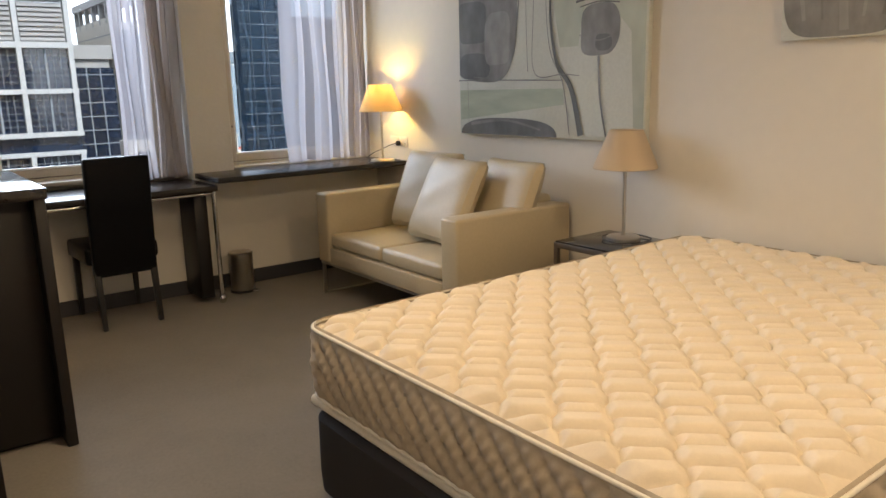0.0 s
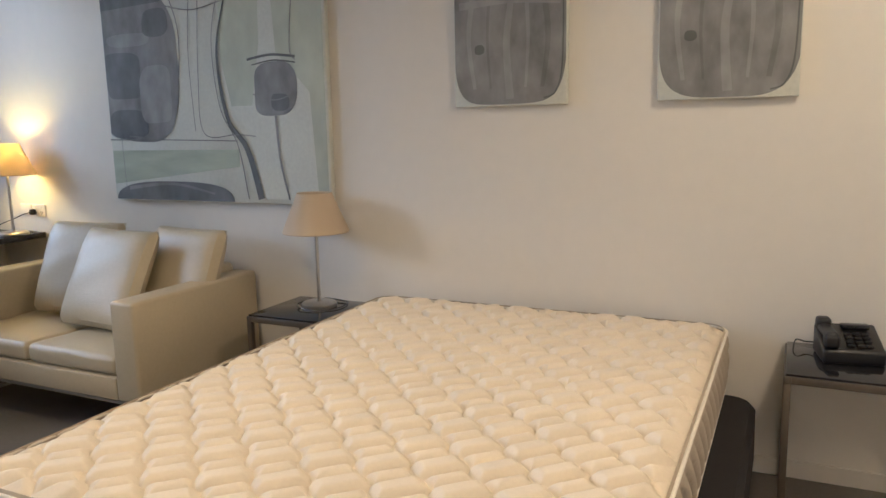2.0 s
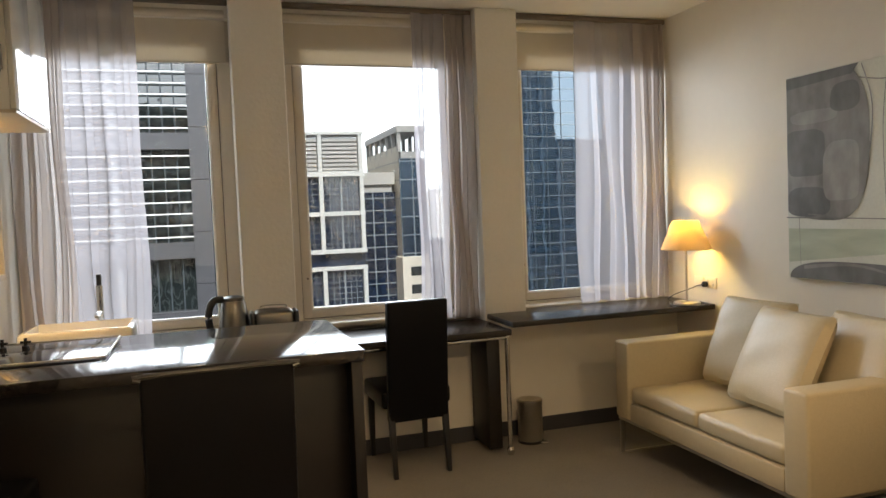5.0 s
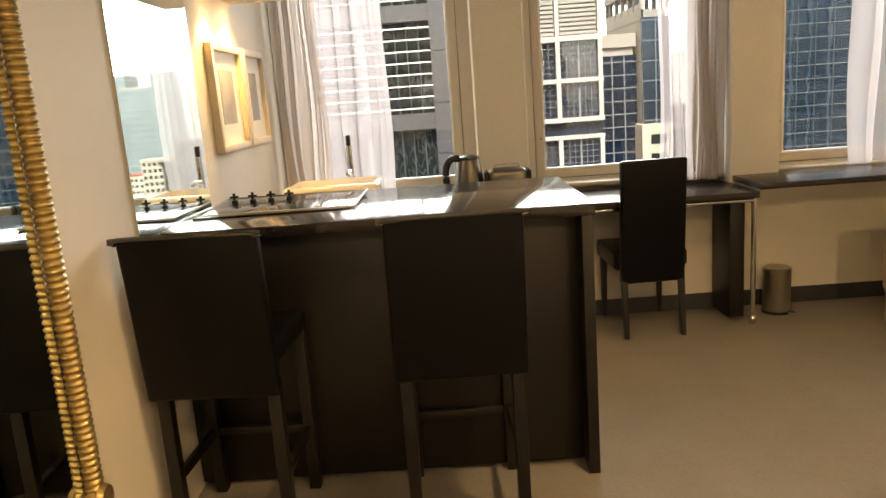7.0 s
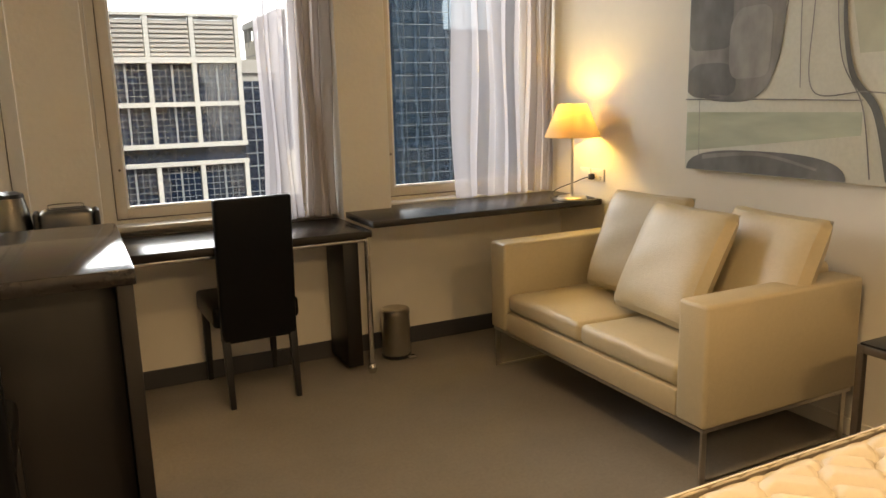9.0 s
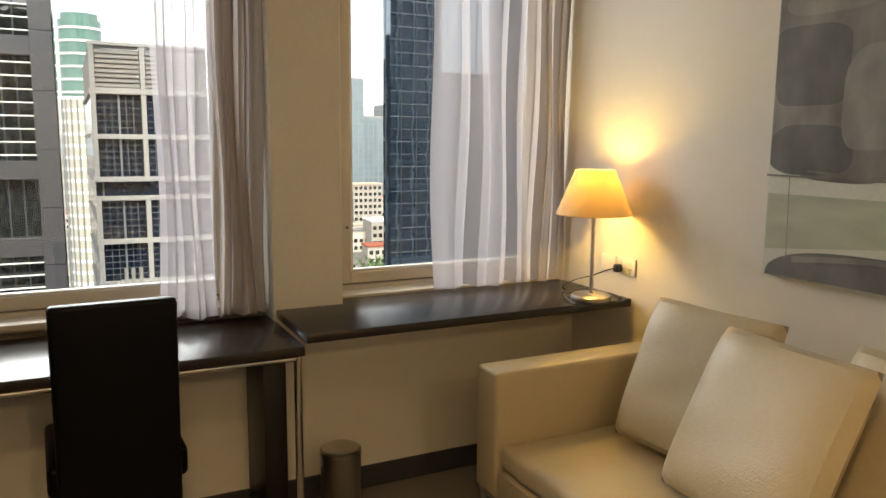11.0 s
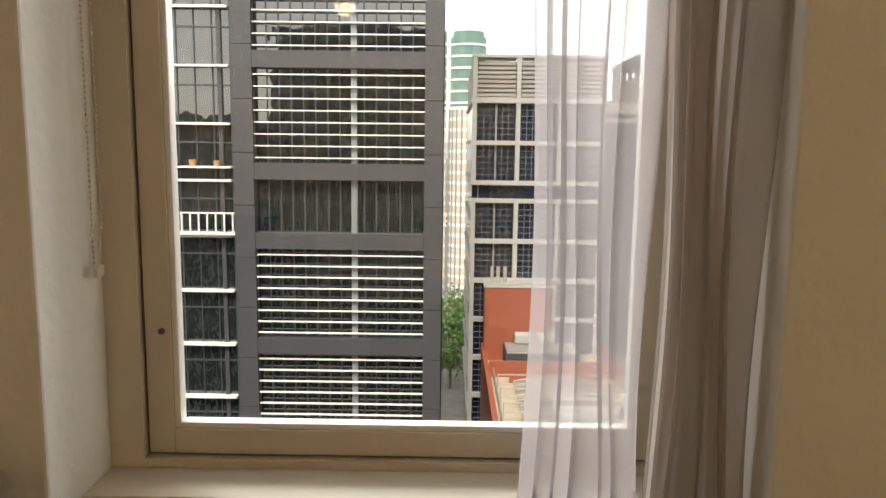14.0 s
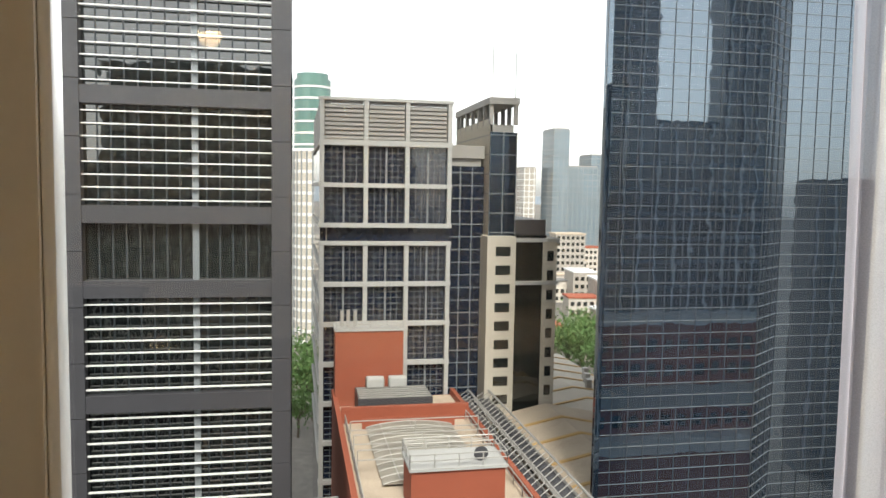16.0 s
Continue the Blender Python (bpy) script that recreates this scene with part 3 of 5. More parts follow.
SY0, SY1, SX = -2.015, -0.562, -0.83
so = thing("sofa", (0, 0, 0), label="cream leather two-seat sofa on slim steel legs", category="sofa")
part("arm", box(SX, -0.03, SY0, SY0 + 0.14, 0.215, 0.662, 0.016, 3), CREAM_LEATHER, so, "square cream leather arm")
part("arm", box(SX, -0.03, SY1 - 0.14, SY1, 0.215, 0.662, 0.016, 3), CREAM_LEATHER, so, "square cream leather arm")
part("base", box(SX + 0.004, -0.035, SY0 + 0.142, SY1 - 0.142, 0.215, 0.318, 0.01, 2), CREAM_LEATHER, so, "cream leather plinth")
part("backrest", box(-0.20, -0.025, SY0 + 0.141, SY1 - 0.141, 0.32, 0.70, 0.03, 3), CREAM_LEATHER, so, "low cream leather back")
ym = (SY0 + SY1) / 2
for a, b in ((SY0 + 0.145, ym - 0.003), (ym + 0.003, SY1 - 0.145)):
    cu = box(SX + 0.012, -0.20, a, b, 0.322, 0.408, 0.026, 4)
    bmesh.ops.subdivide_edges(cu, edges=[e for e in cu.edges if e.calc_length() > 0.2], cuts=6, use_grid_fill=True)
    for v in cu.verts:
        if v.co.z > 0.38:
            u, w = (v.co.y - a) / (b - a), (v.co.x - SX) / 0.63
            v.co.z += 0.02 * math.sin(math.pi * max(0, min(1, u))) * math.sin(math.pi * max(0, min(1, w))) ** 0.6 + 0.003 * math.sin(14 * u + 9 * w)
    part("seat_cushion", cu, CREAM_LEATHER, so, "plump leather seat cushion")
part("frame", box(SX + 0.01, -0.04, SY0 + 0.01, SY1 - 0.01, 0.200, 0.2145, 0.003), STEEL, so, "slim steel under-frame")
for yy in (SY0 + 0.022, SY1 - 0.022):
    for xx in (SX + 0.025, -0.07):
        part("leg", box(xx - 0.012, xx + 0.012, yy - 0.005, yy + 0.005, 0, 0.2, 0.001), STEEL, so, "flat steel leg")
    part("runner", box(SX + 0.037, -0.082, yy - 0.005, yy + 0.005, 0, 0.008), STEEL, so, "flat steel floor bar")
# loose cushions, leaning on the back
for x, y, z, lean, turn, s in ((-0.33, -1.09, 0.675, 67, 4, 0.51), (-0.455, -1.45, 0.665, 63, -4, 0.52), (-0.285, -1.755, 0.66, 69, -6, 0.51)):
    cu = thing("cushion", (x, y, z), label="square cream leather cushion leaning on the sofa back", category="cushion", group="sofa cushions")
    cu.matrix_world = pose(x, y, z, 0, -lean, turn)
    part("cover", puffy(s, s, 0.135, n=22, pinch=0.4), CREAM_LEATHER, cu)
    rim = [(0.47 * s * math.copysign(abs(math.cos(q)) ** 0.2, math.cos(q)), 0.47 * s * math.copysign(abs(math.sin(q)) ** 0.2, math.sin(q)), 0.0) for q in [2 * math.pi * k / 64 for k in range(65)]]
    part("seam", tube(rim, 0.0022, 6), CREAM_LEATHER, cu)

# ---- bed ----
BX0, BX1, BY0, BY1, BZ0, BZ1 = -2.052, -0.06, -4.29, -2.775, 0.36, 0.600
CR = 0.09


def outline(inset, n=10):
    """The mattress plan, corners rounded, walked anticlockwise."""
    pts = []
    for cx, cy, q in ((BX1 - CR, BY1 - CR, 0), (BX0 + CR, BY1 - CR, 90), (BX0 + CR, BY0 + CR, 180), (BX1 - CR, BY0 + CR, 270)):
        for k in range(n + 1):
            a = radians(q + 90 * k / n)
            pts.append((cx + (CR - inset) * math.cos(a), cy + (CR - inset) * math.sin(a)))
    return pts


def dense(pts, step):
    out = []
    for i, p in enumerate(pts):
        q = pts[(i + 1) % len(pts)]
        n = max(1, int(math.dist(p, q) / step))
        out += [(p[0] + (q[0] - p[0]) * k / n, p[1] + (q[1] - p[1]) * k / n) for k in range(n)]
    return out


def quilt(x, y):
    """Height of the quilting: wavy stitch lines that cross, padding between."""
    a, b = (x + y) * 0.7071 / 0.066, (x - y) * 0.7071 / 0.116
    sa, sb = math.sin(math.pi * a), math.sin(math.pi * b)
    # the lines sway so that large and small pads alternate
    m = min(abs(sa - 0.24 * math.tanh(3 * sb)), 1.35 * abs(sb - 0.20 * math.tanh(3 * sa)))
    return min(1.0, m / 0.9) ** 0.5


def top_point(u, v):
    """A square grid squeezed into the rounded plan."""
    x, y = BX0 + 0.008 + (BX1 - BX0 - 0.016) * u, BY0 + 0.008 + (BY1 - BY0 - 0.016) * v
    dx = max(0, BX0 + CR - x, x - (BX1 - CR))
    dy = max(0, BY0 + CR - y, y - (BY1 - CR))
    m = max(dx, dy)
    if dx and dy:
        k = m / math.hypot(dx, dy)
        sx, sy = (1 if x > -1 else -1), (1 if y > -3.5 else -1)
        x, y = x - sx * dx * (1 - k), y - sy * dy * (1 - k)
    edge = min(1, max(0, (CR - 0.008 - m) / 0.05)) if m else 1
    return (x, y, BZ1 - 0.017 + 0.032 * quilt(x, y) * (0.2 + 0.8 * edge) - 0.004 * (1 - edge))


mt = thing("mattress", (0, 0, 0), label="bare cream quilted mattress on the bed base", category="mattress")
part("top_panel", sheet(420, 320, top_point), TICKING, mt, "cream quilted top")
ol = dense(outline(0.004), 0.008)
NS = len(ol)


def border_point(u, v):
    i = int(round(u * NS)) % NS
    x, y = ol[i]
    s = i * 0.008
    z = BZ0 + (BZ1 - BZ0) * v
    a, b = s / 0.085 + z / 0.085, s / 0.085 - z / 0.085
    h = abs(math.sin(math.pi * a)) ** 0.5 * (0.7 + 0.3 * abs(math.sin(2 * math.pi * b)))
    cx, cy = (BX0 + BX1) / 2, (BY0 + BY1) / 2
    d = (0.022 * h + 0.004) * math.sin(math.pi * min(1, max(0, v))) ** 0.4 - 0.004
    k = Vector((max(-1, min(1, (x - cx) / ((BX1 - BX0) / 2))) ** 9, max(-1, min(1, (y - cy) / ((BY1 - BY0) / 2))) ** 9, 0))
    k = k.normalized() if k.length else k
    return (x + k.x * d, y + k.y * d, z)


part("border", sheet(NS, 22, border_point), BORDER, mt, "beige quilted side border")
part("underside", box(BX0 + 0.02, BX1 - 0.02, BY0 + 0.02, BY1 - 0.02, BZ0, BZ0 + 0.01), BORDER, mt)
for z in (BZ1 - 0.010, BZ0 + 0.012):
    p = dense(outline(-0.002), 0.04)
    part("piping", tube([(x, y, z) for x, y in p + p[:1]], 0.0055, 8), PIPING, mt, "cream piped edge")
lip = dense(outline(-0.004), 0.05)
bb = thing("bed_base", (0, 0, 0), label="black cloth covered bed base on low feet", category="bed")
bm = bmesh.new()
rings = [[bm.verts.new((x, y - 0.015 - (0.09 if y < -3.5 else 0), z)) for x, y in dense(outline(i), 0.05)] for i, z in ((0.012, 0.05), (-0.006, 0.06), (-0.010, 0.12), (-0.008, 0.30), (0.012, 0.322))]
for a, b in zip(rings, rings[1:]):
    m = min(len(a), len(b))
    for k in range(m):
        bm.faces.new((a[k], a[(k + 1) % m], b[(k + 1) % m], b[k]))
bm.faces.new(rings[0][::-1])
bm.faces.new(rings[-1])
part("base_cover", bm, BASE_CLOTH, bb, "black fabric cover")
bp = dense(outline(-0.001), 0.05)
part("mattress_pad", box(BX0 + 0.004, BX1 - 0.004, BY0 + 0.004, BY1 - 0.004, 0.323, 0.359, 0.015, 3), PIPING, bb, "cream edge of the top rail")
for x in (BX0 + 0.15, BX1 - 0.15):
    for y in (BY0 + 0.15, BY1 - 0.15):
        part("foot", turned([(0.0, 0), (0.025, 0), (0.03, 0.06), (0, 0.06)], 16, centre=(x, y, 0)), BLACK_PLASTIC, bb)


def side_table(x0, y0):
    t = thing("side_table", (x0, y0, 0), 0, "square gunmetal side table with a black glass top", "side table", "bedside tables")
    W, D, H = 0.41, 0.43, 0.54
    part("glass_top", box(0.006, W - 0.006, -D + 0.006, -0.006, H - 0.004, H + 0.004, 0.002), BLACK_GLASS, t, "black glass top")
    fr = box(0, W, -0.024, 0, H - 0.03, H - 0.004, 0.002)
    box(0, W, -D, -D + 0.024, H - 0.03, H - 0.004, 0.002, bm=fr)
    box(0, 0.024, -D + 0.024, -0.024, H - 0.03, H - 0.004, 0.002, bm=fr)
    box(W - 0.024, W, -D + 0.024, -0.024, H - 0.03, H - 0.004, 0.002, bm=fr)
    part("top_frame", fr, DARK_STEEL, t, "square steel frame")
    for lx in (0, W - 0.024):
        for ly in (-0.024, -D):
            part("leg", box(lx, lx + 0.024, ly, ly + 0.024, 0, H - 0.03, 0.002), DARK_STEEL, t, "square steel leg")
    return t


side_table(-0.425, -2.27)
side_table(-0.425, -4.49)

ph = thing("telephone", (-0.17, -4.69, 0.544), -80, "black desk telephone on the bedside table", "telephone")
ph.scale = (0.88, 0.88, 0.95)
body = box(-0.11, 0.11, -0.09, 0.10, 0.0, 0.05, 0.01, 3)
for v in body.verts:
    if v.co.z > 0.03:
        v.co.z += 0.06 * (v.co.y + 0.09) / 0.19
part("body", body, BLACK_PLASTIC, ph, "sloped black body")
hs = box(-0.105, -0.055, -0.09, 0.10, 0.085, 0.115, 0.014, 3)
box(-0.107, -0.053, -0.095, -0.04, 0.055, 0.105, 0.014, 3, bm=hs)
box(-0.107, -0.053, 0.05, 0.108, 0.085, 0.135, 0.014, 3, bm=hs)
part("handset", hs, BLACK_PLASTIC, ph, "black handset")
for i in range(4):
    for j in range(3):
        part("key", box(-0.02 + j * 0.032, 0.004 + j * 0.032, -0.075 + i * 0.026, -0.057 + i * 0.026, 0.062 + i * 0.008, 0.070 + i * 0.008, 0.002), BLACK_PLASTIC, ph)
part("display", box(-0.02, 0.08, 0.045, 0.085, 0.098, 0.114, 0.003), BLACK_GLASS, ph, "small dark display")
part("cord", tube(smooth_path([(-0.09, 0.1, 0.03), (-0.13, 0.14, 0.02), (-0.17, 0.12, 0.03), (-0.19, 0.06, 0.0), (-0.19, 0.03, -0.05)]), 0.003, 6), BLACK_PLASTIC, ph, "black cord")

# ---- paintings ----
def blob(y, z, ry, rz_, p=3.0, n=56, wob=0.03, seed=0, rot=0.0):
    """A rounded painted shape as a thin skin; superellipse with an uneven edge."""
    r = random.Random(seed)
    a = [r.uniform(0, 6.28) for _ in range(3)]
    out = []
    for k in range(n):
        q = 2 * math.pi * k / n
        c, s = math.cos(q), math.sin(q)
        m = 1 + wob * (math.sin(2 * q + a[0]) + 0.6 * math.sin(3 * q + a[1]) + 0.4 * math.sin(5 * q + a[2]))
        u = math.copysign(abs(c) ** (2 / p), c) * ry * m
        v = math.copysign(abs(s) ** (2 / p), s) * rz_ * m
        out.append((y + u * math.cos(rot) - v * math.sin(rot), z + u * math.sin(rot) + v * math.cos(rot)))
    return out


def clip(poly, y0, y1, z0, z1):
    for ax, lim, keep in ((0, y0, 1), (0, y1, -1), (1, z0, 1), (1, z1, -1)):
        res = []
        for i, p in enumerate(poly):
            q = poly[(i + 1) % len(poly)]
            a, b = keep * (p[ax] - lim) >= 0, keep * (q[ax] - lim) >= 0
            if a:
                res.append(p)
            if a != b:
                t = (lim - p[ax]) / (q[ax] - p[ax])
                res.append((p[0] + t * (q[0] - p[0]), p[1] + t * (q[1] - p[1])))
        poly = res
    return poly


def skin(poly, x, thick=0.0006):
    bm = bmesh.new()
    lo, hi = [bm.verts.new((x, y, z)) for y, z in poly], [bm.verts.new((x - thick, y, z)) for y, z in poly]
    bm.faces.new(hi)
    for i in range(len(poly)):
        bm.faces.new((lo[i], lo[(i + 1) % len(poly)], hi[(i + 1) % len(poly)], hi[i]))
    bmesh.ops.recalc_face_normals(bm, faces=bm.faces[:])
    return bm


def ribbon(pts, w0, w1, x):
    """A brush line along (y, z) points, its width going from w0 to w1."""
    p = [(q.x, q.y) for q in smooth_path([(a, b, 0) for a, b in pts], 10)]
    left, right = [], []
    for i, (a, b) in enumerate(p):
        c, d = p[min(i + 1, len(p) - 1)], p[max(i - 1, 0)]
        t = Vector((c[0] - d[0], c[1] - d[1])).normalized()
        w = (w0 + (w1 - w0) * i / (len(p) - 1)) / 2
        left.append((a - t.y * w, b + t.x * w))
        right.append((a + t.y * w, b - t.x * w))
    own = bmesh.new()
    la, ra = [own.verts.new((x, *q)) for q in left], [own.verts.new((x, *q)) for q in right]
    for i in range(len(p) - 1):
        own.faces.new((la[i], la[i + 1], ra[i + 1], ra[i]))
    return own


def canvas(name_label, y0, y1, z0, z1):
    p = thing("painting", (0, 0, 0), label=name_label, category="painting", group="wall paintings")
    part("stretched_canvas", box(-0.036, -0.004, y0, y1, z0, z1, 0.003), CANVAS, p, "canvas on a stretcher")
    return p


# large one: s runs from its window-side edge, h from its foot
AY, AZ, AW, AH = -1.07, 1.008, 1.432, 1.072
p = canvas("large abstract painting in greys and pale green", AY - AW, AY, AZ, AZ + AH)
P = lambda s, h: (AY - s * AW, AZ + h * AH)


def patch(nm, poly, mt_, layer, lim=(0.004, 0.996, 0.004, 0.996)):
    q = clip(poly, AY - lim[1] * AW, AY - lim[0] * AW, AZ + lim[2] * AH, AZ + lim[3] * AH)
    part(nm, skin(q, -0.0362 - 0.0007 * layer), mt_, p, smooth=False)


patch("green_field", [P(0.56, 1), P(0.90, 1), P(0.985, 0.6), P(0.985, 0.02), P(0.73, 0.02), P(0.68, 0.3), P(0.60, 0.45), P(0.54, 0.75)], CANVAS, 0)
patch("green_field", [P(0.57, 1), P(0.74, 1), P(0.73, 0.72), P(0.69, 0.45), P(0.60, 0.45), P(0.56, 0.7)], GREEN_PAINT, 1)
patch("green_edge", [P(0.79, 0.94), P(0.99, 0.94), P(0.99, 0.03), P(0.95, 0.03), P(0.93, 0.5), P(0.80, 0.68)], GREEN_PAINT, 1)
patch("sage_band", [P(0, 0.25), P(0.62, 0.25), P(0.62, 0.17), P(0.0, 0.08)], GREEN_BAND, 0)
patch("grey_shape", blob(*P(0.17, 0.66), 0.27, 0.40, 3.2, seed=1, wob=0.03), GREY_PAINT, 1)
patch("dark_shape", blob(*P(0.09, 0.62), 0.13, 0.12, 5.0, seed=2), DARK_PAINT, 2)
patch("pale_wash", blob(*P(0.13, 0.79), 0.15, 0.035, 3.0, seed=8), PALE_STREAK, 2.35)
patch("pale_wash", blob(*P(0.25, 0.52), 0.11, 0.15, 4.0, seed=9), PALE_STREAK, 2.7)
patch("dark_shape", blob(*P(0.27, 0.86), 0.09, 0.07, 3.0, seed=10), DARK_PAINT, 3)
patch("dark_shape", blob(*P(0.10, 0.38), 0.14, 0.08, 3.0, seed=3), DARK_PAINT, 2)
patch("dark_edge", [P(0, 1), P(0.33, 1), P(0.30, 0.955), P(0, 0.94)], DARK_PAINT, 3)
patch("dark_edge", [P(0.60, 1), P(1, 1), P(1, 0.955), P(0.62, 0.95)], DARK_PAINT, 3)
patch("grey_mound", blob(*P(0.30, 0.0), 0.41, 0.105, 2.6, seed=4, wob=0.01), DARK_PAINT, 3)
patch("grey_head", blob(*P(0.79, 0.52), 0.13, 0.125, 3.2, seed=5, wob=0.04), GREY_PAINT, 2)
patch("dark_mark", blob(*P(0.81, 0.46), 0.055, 0.04, 3, seed=6), DARK_PAINT, 4)
lines = [([(0.34, 0.99), (0.38, 0.8), (0.36, 0.55), (0.30, 0.33), (0.1, 0.32)], 0.006, 0.008), ([(0.44, 0.97), (0.42, 0.7), (0.43, 0.34)], 0.004, 0.004),
         ([(0.60, 0.95), (0.55, 0.7), (0.58, 0.4), (0.66, 0.25), (0.71, 0.02)], 0.006, 0.040), ([(0.79, 0.40), (0.80, 0.2), (0.83, 0.02)], 0.016, 0.010),
         ([(0.68, 0.655), (0.78, 0.67), (0.88, 0.655)], 0.012, 0.012), ([(0.70, 0.63), (0.79, 0.645), (0.88, 0.63)], 0.006, 0.006), ([(0.33, 0.93), (0.45, 0.90), (0.60, 0.93)], 0.006, 0.004),
         ([(0.48, 0.95), (0.46, 0.6), (0.47, 0.33), (0.62, 0.32), (0.7, 0.31)], 0.005, 0.005), ([(0.88, 0.95), (0.86, 0.7), (0.88, 0.64)], 0.006, 0.004), ([(0.575, 0.99), (0.53, 0.75), (0.55, 0.45), (0.62, 0.27), (0.655, 0.02)], 0.004, 0.006), ([(0.06, 0.30), (0.065, 0.06)], 0.003, 0.003), ([(0.70, 0.50), (0.79, 0.47), (0.88, 0.50)], 0.007, 0.005), ([(0.08, 0.06), (0.3, 0.085), (0.5, 0.04)], 0.02, 0.01), ([(0.0, 0.305), (0.3, 0.30), (0.62, 0.29)], 0.006, 0.005)]
for k, (pts, a, b) in enumerate(lines):
    part("brush_line", ribbon([P(*q) for q in pts], a, b, -0.0400 - 0.0002 * k), LINE_PAINT if k in (2, 4, 5) else GREY_PAINT, p, smooth=False)
for (y1, y0, seed) in ((-3.155, -3.645, 11), (-4.0, -4.49, 21)):
    p = canvas("square-cornered painting of a grey rounded form on white", y0, y1, 1.448, 2.13)
    cy, cz, hw, hh = (y0 + y1) / 2, 1.796, (y1 - y0) / 2, 0.334
    q = clip(blob(cy, cz + 0.01, hw * 1.0, hh * 1.07, 4.2, seed=seed, wob=0.012), y0 + 0.003, y1 - 0.003, 1.452, 2.127)
    part("grey_form", skin(q, -0.0362), GREY_PAINT, p, smooth=False)
    for dy, dz, a, b, mt_ in ((0.12, -0.09, 0.07, 0.13, DARK_PAINT), (-0.13, -0.08, 0.085, 0.13, DARK_PAINT), (0.12, 0.16, 0.08, 0.10, DARK_PAINT), (-0.10, 0.17, 0.09, 0.09, DARK_PAINT)):
        part("grey_block", skin(clip(blob(cy + dy, cz + dz, a, b, 4, seed=seed + 3), y0 + 0.01, y1 - 0.01, 1.47, 2.12), -0.0369), GREY_PAINT, p, smooth=False)
    part("pale_streak", ribbon([(cy + 0.01, 2.12), (cy - 0.01, 1.9), (cy + 0.01, 1.7), (cy - 0.005, 1.475)], 0.02, 0.035, -0.0380), PALE_STREAK, p, smooth=False)
    part("pale_streak", ribbon([(cy + 0.22, 1.86), (cy, 1.87), (cy - 0.22, 1.85)], 0.03, 0.02, -0.0383), PALE_STREAK, p, smooth=False)
    for dy, w in ((0.17, 0.03), (0.09, 0.018), (-0.08, 0.022), (-0.16, 0.034)):
        part("wash_streak", ribbon([(cy + dy, 2.09), (cy + dy * 0.94, 1.92), (cy + dy * 1.05, 1.72), (cy + dy * 0.9, 1.52)], w, w * 0.5, -0.0376), PALE_STREAK if seed % 2 and dy > 0.1 or dy == -0.08 else SOFT_PAINT, p, smooth=False)
    part("outline", ribbon([(cy - 0.20, 2.12), (cy - hw * 0.93, 1.98), (cy - hw * 0.93, 1.62), (cy - 0.20, 1.50), (cy - 0.15, 1.475)], 0.006, 0.006, -0.0385), LINE_PAINT, p, smooth=False)
    part("dark_mark", skin(blob(cy + 0.13, 1.68, 0.022, 0.02, 2.5, seed=seed), -0.0386), LINE_PAINT, p, smooth=False)

# ---- kitchen ----
PZ = 0.985
k = thing("kitchen_peninsula", (0, 0, 0), label="dark walnut kitchen peninsula with drawers inside", category="kitchen counter")
part("end_panel", box(-2.61, -2.572, -1.865, -1.06, 0.0, PZ - 0.041, 0.002), VENEER_V_SHADED, k, "dark end panel")
part("front_panel", box(XL + 0.003, -2.612, -1.775, -1.745, 0.02, PZ - 0.041, 0.002), VENEER_V_SHADED, k, "dark panel under the overhang")
part("back_panel", box(XL + 0.003, -2.612, -1.09, -1.065, 0.08, PZ - 0.041, 0.002), VENEER_V_SHADED, k)
part("plinth", box(XL + 0.003, -2.612, -1.74, -1.10, 0.0, 0.078), BLACK_PLASTIC, k, "recessed black plinth")
w = thing("worktop", (0, 0, 0), label="polished black stone worktop on the peninsula", category="worktop")
part("slab", box(XL + 0.002, -2.565, -1.875, -1.05, PZ - 0.04, PZ, 0.003), STONE, w)
hb = thing("cooktop", (-3.70, -1.37, PZ), label="black glass cooktop with a thin steel trim and four knobs", category="cooktop")
part("glass", box(-0.30, 0.30, -0.24, 0.24, 0.0005, 0.006, 0.002), BLACK_GLASS, hb, "black glass plate")
part("trim", frame_of(-0.304, 0.304, -0.244, 0.244, 0.005, 0, 0.0075, 0.001), STEEL, hb, "steel trim").matrix_basis = pose(0, 0, 0.008, 90)
for i in range(4):
    kx = -0.26 + i * 0.078
    kn = part("knob", turned([(0, 0.006), (0.013, 0.006), (0.013, 0.010), (0.006, 0.012), (0.006, 0.040), (0.0, 0.041)], 20, centre=(kx, 0.19, 0)), BLACK_PLASTIC, hb, "black control knob")
    part("grip", box(kx - 0.019, kx + 0.019, 0.185, 0.195, 0.020, 0.029, 0.003), BLACK_PLASTIC, kn, "black cross grip")
kb = thing("back_bench", (0, 0, 0), label="dark bench with a sink along the kitchen window", category="kitchen counter")
part("top", box(XL + 0.002, -2.625, -0.55, 0.09, 0.725, 0.765, 0.003), STONE, kb, "polished black top")
part("front", box(XL + 0.002, -2.64, -0.52, -0.50, 0.0, 0.724, 0.002), VENEER_V_SHADED, kb, "dark cupboard fronts")
sk = thing("sink", (-3.66, -0.30, 0.765), label="white ceramic vessel sink on the bench", category="sink")
s = box(-0.25, 0.25, -0.19, 0.19, 0.0, 0.185, 0.018, 3)
top = [f for f in s.faces if f.normal.z > 0.99]
r = bmesh.ops.inset_region(s, faces=top, thickness=0.012)
top = [f for f in s.faces if f.normal.z > 0.99 and f.calc_area() > 0.05]
ex = bmesh.ops.extrude_face_region(s, geom=top)
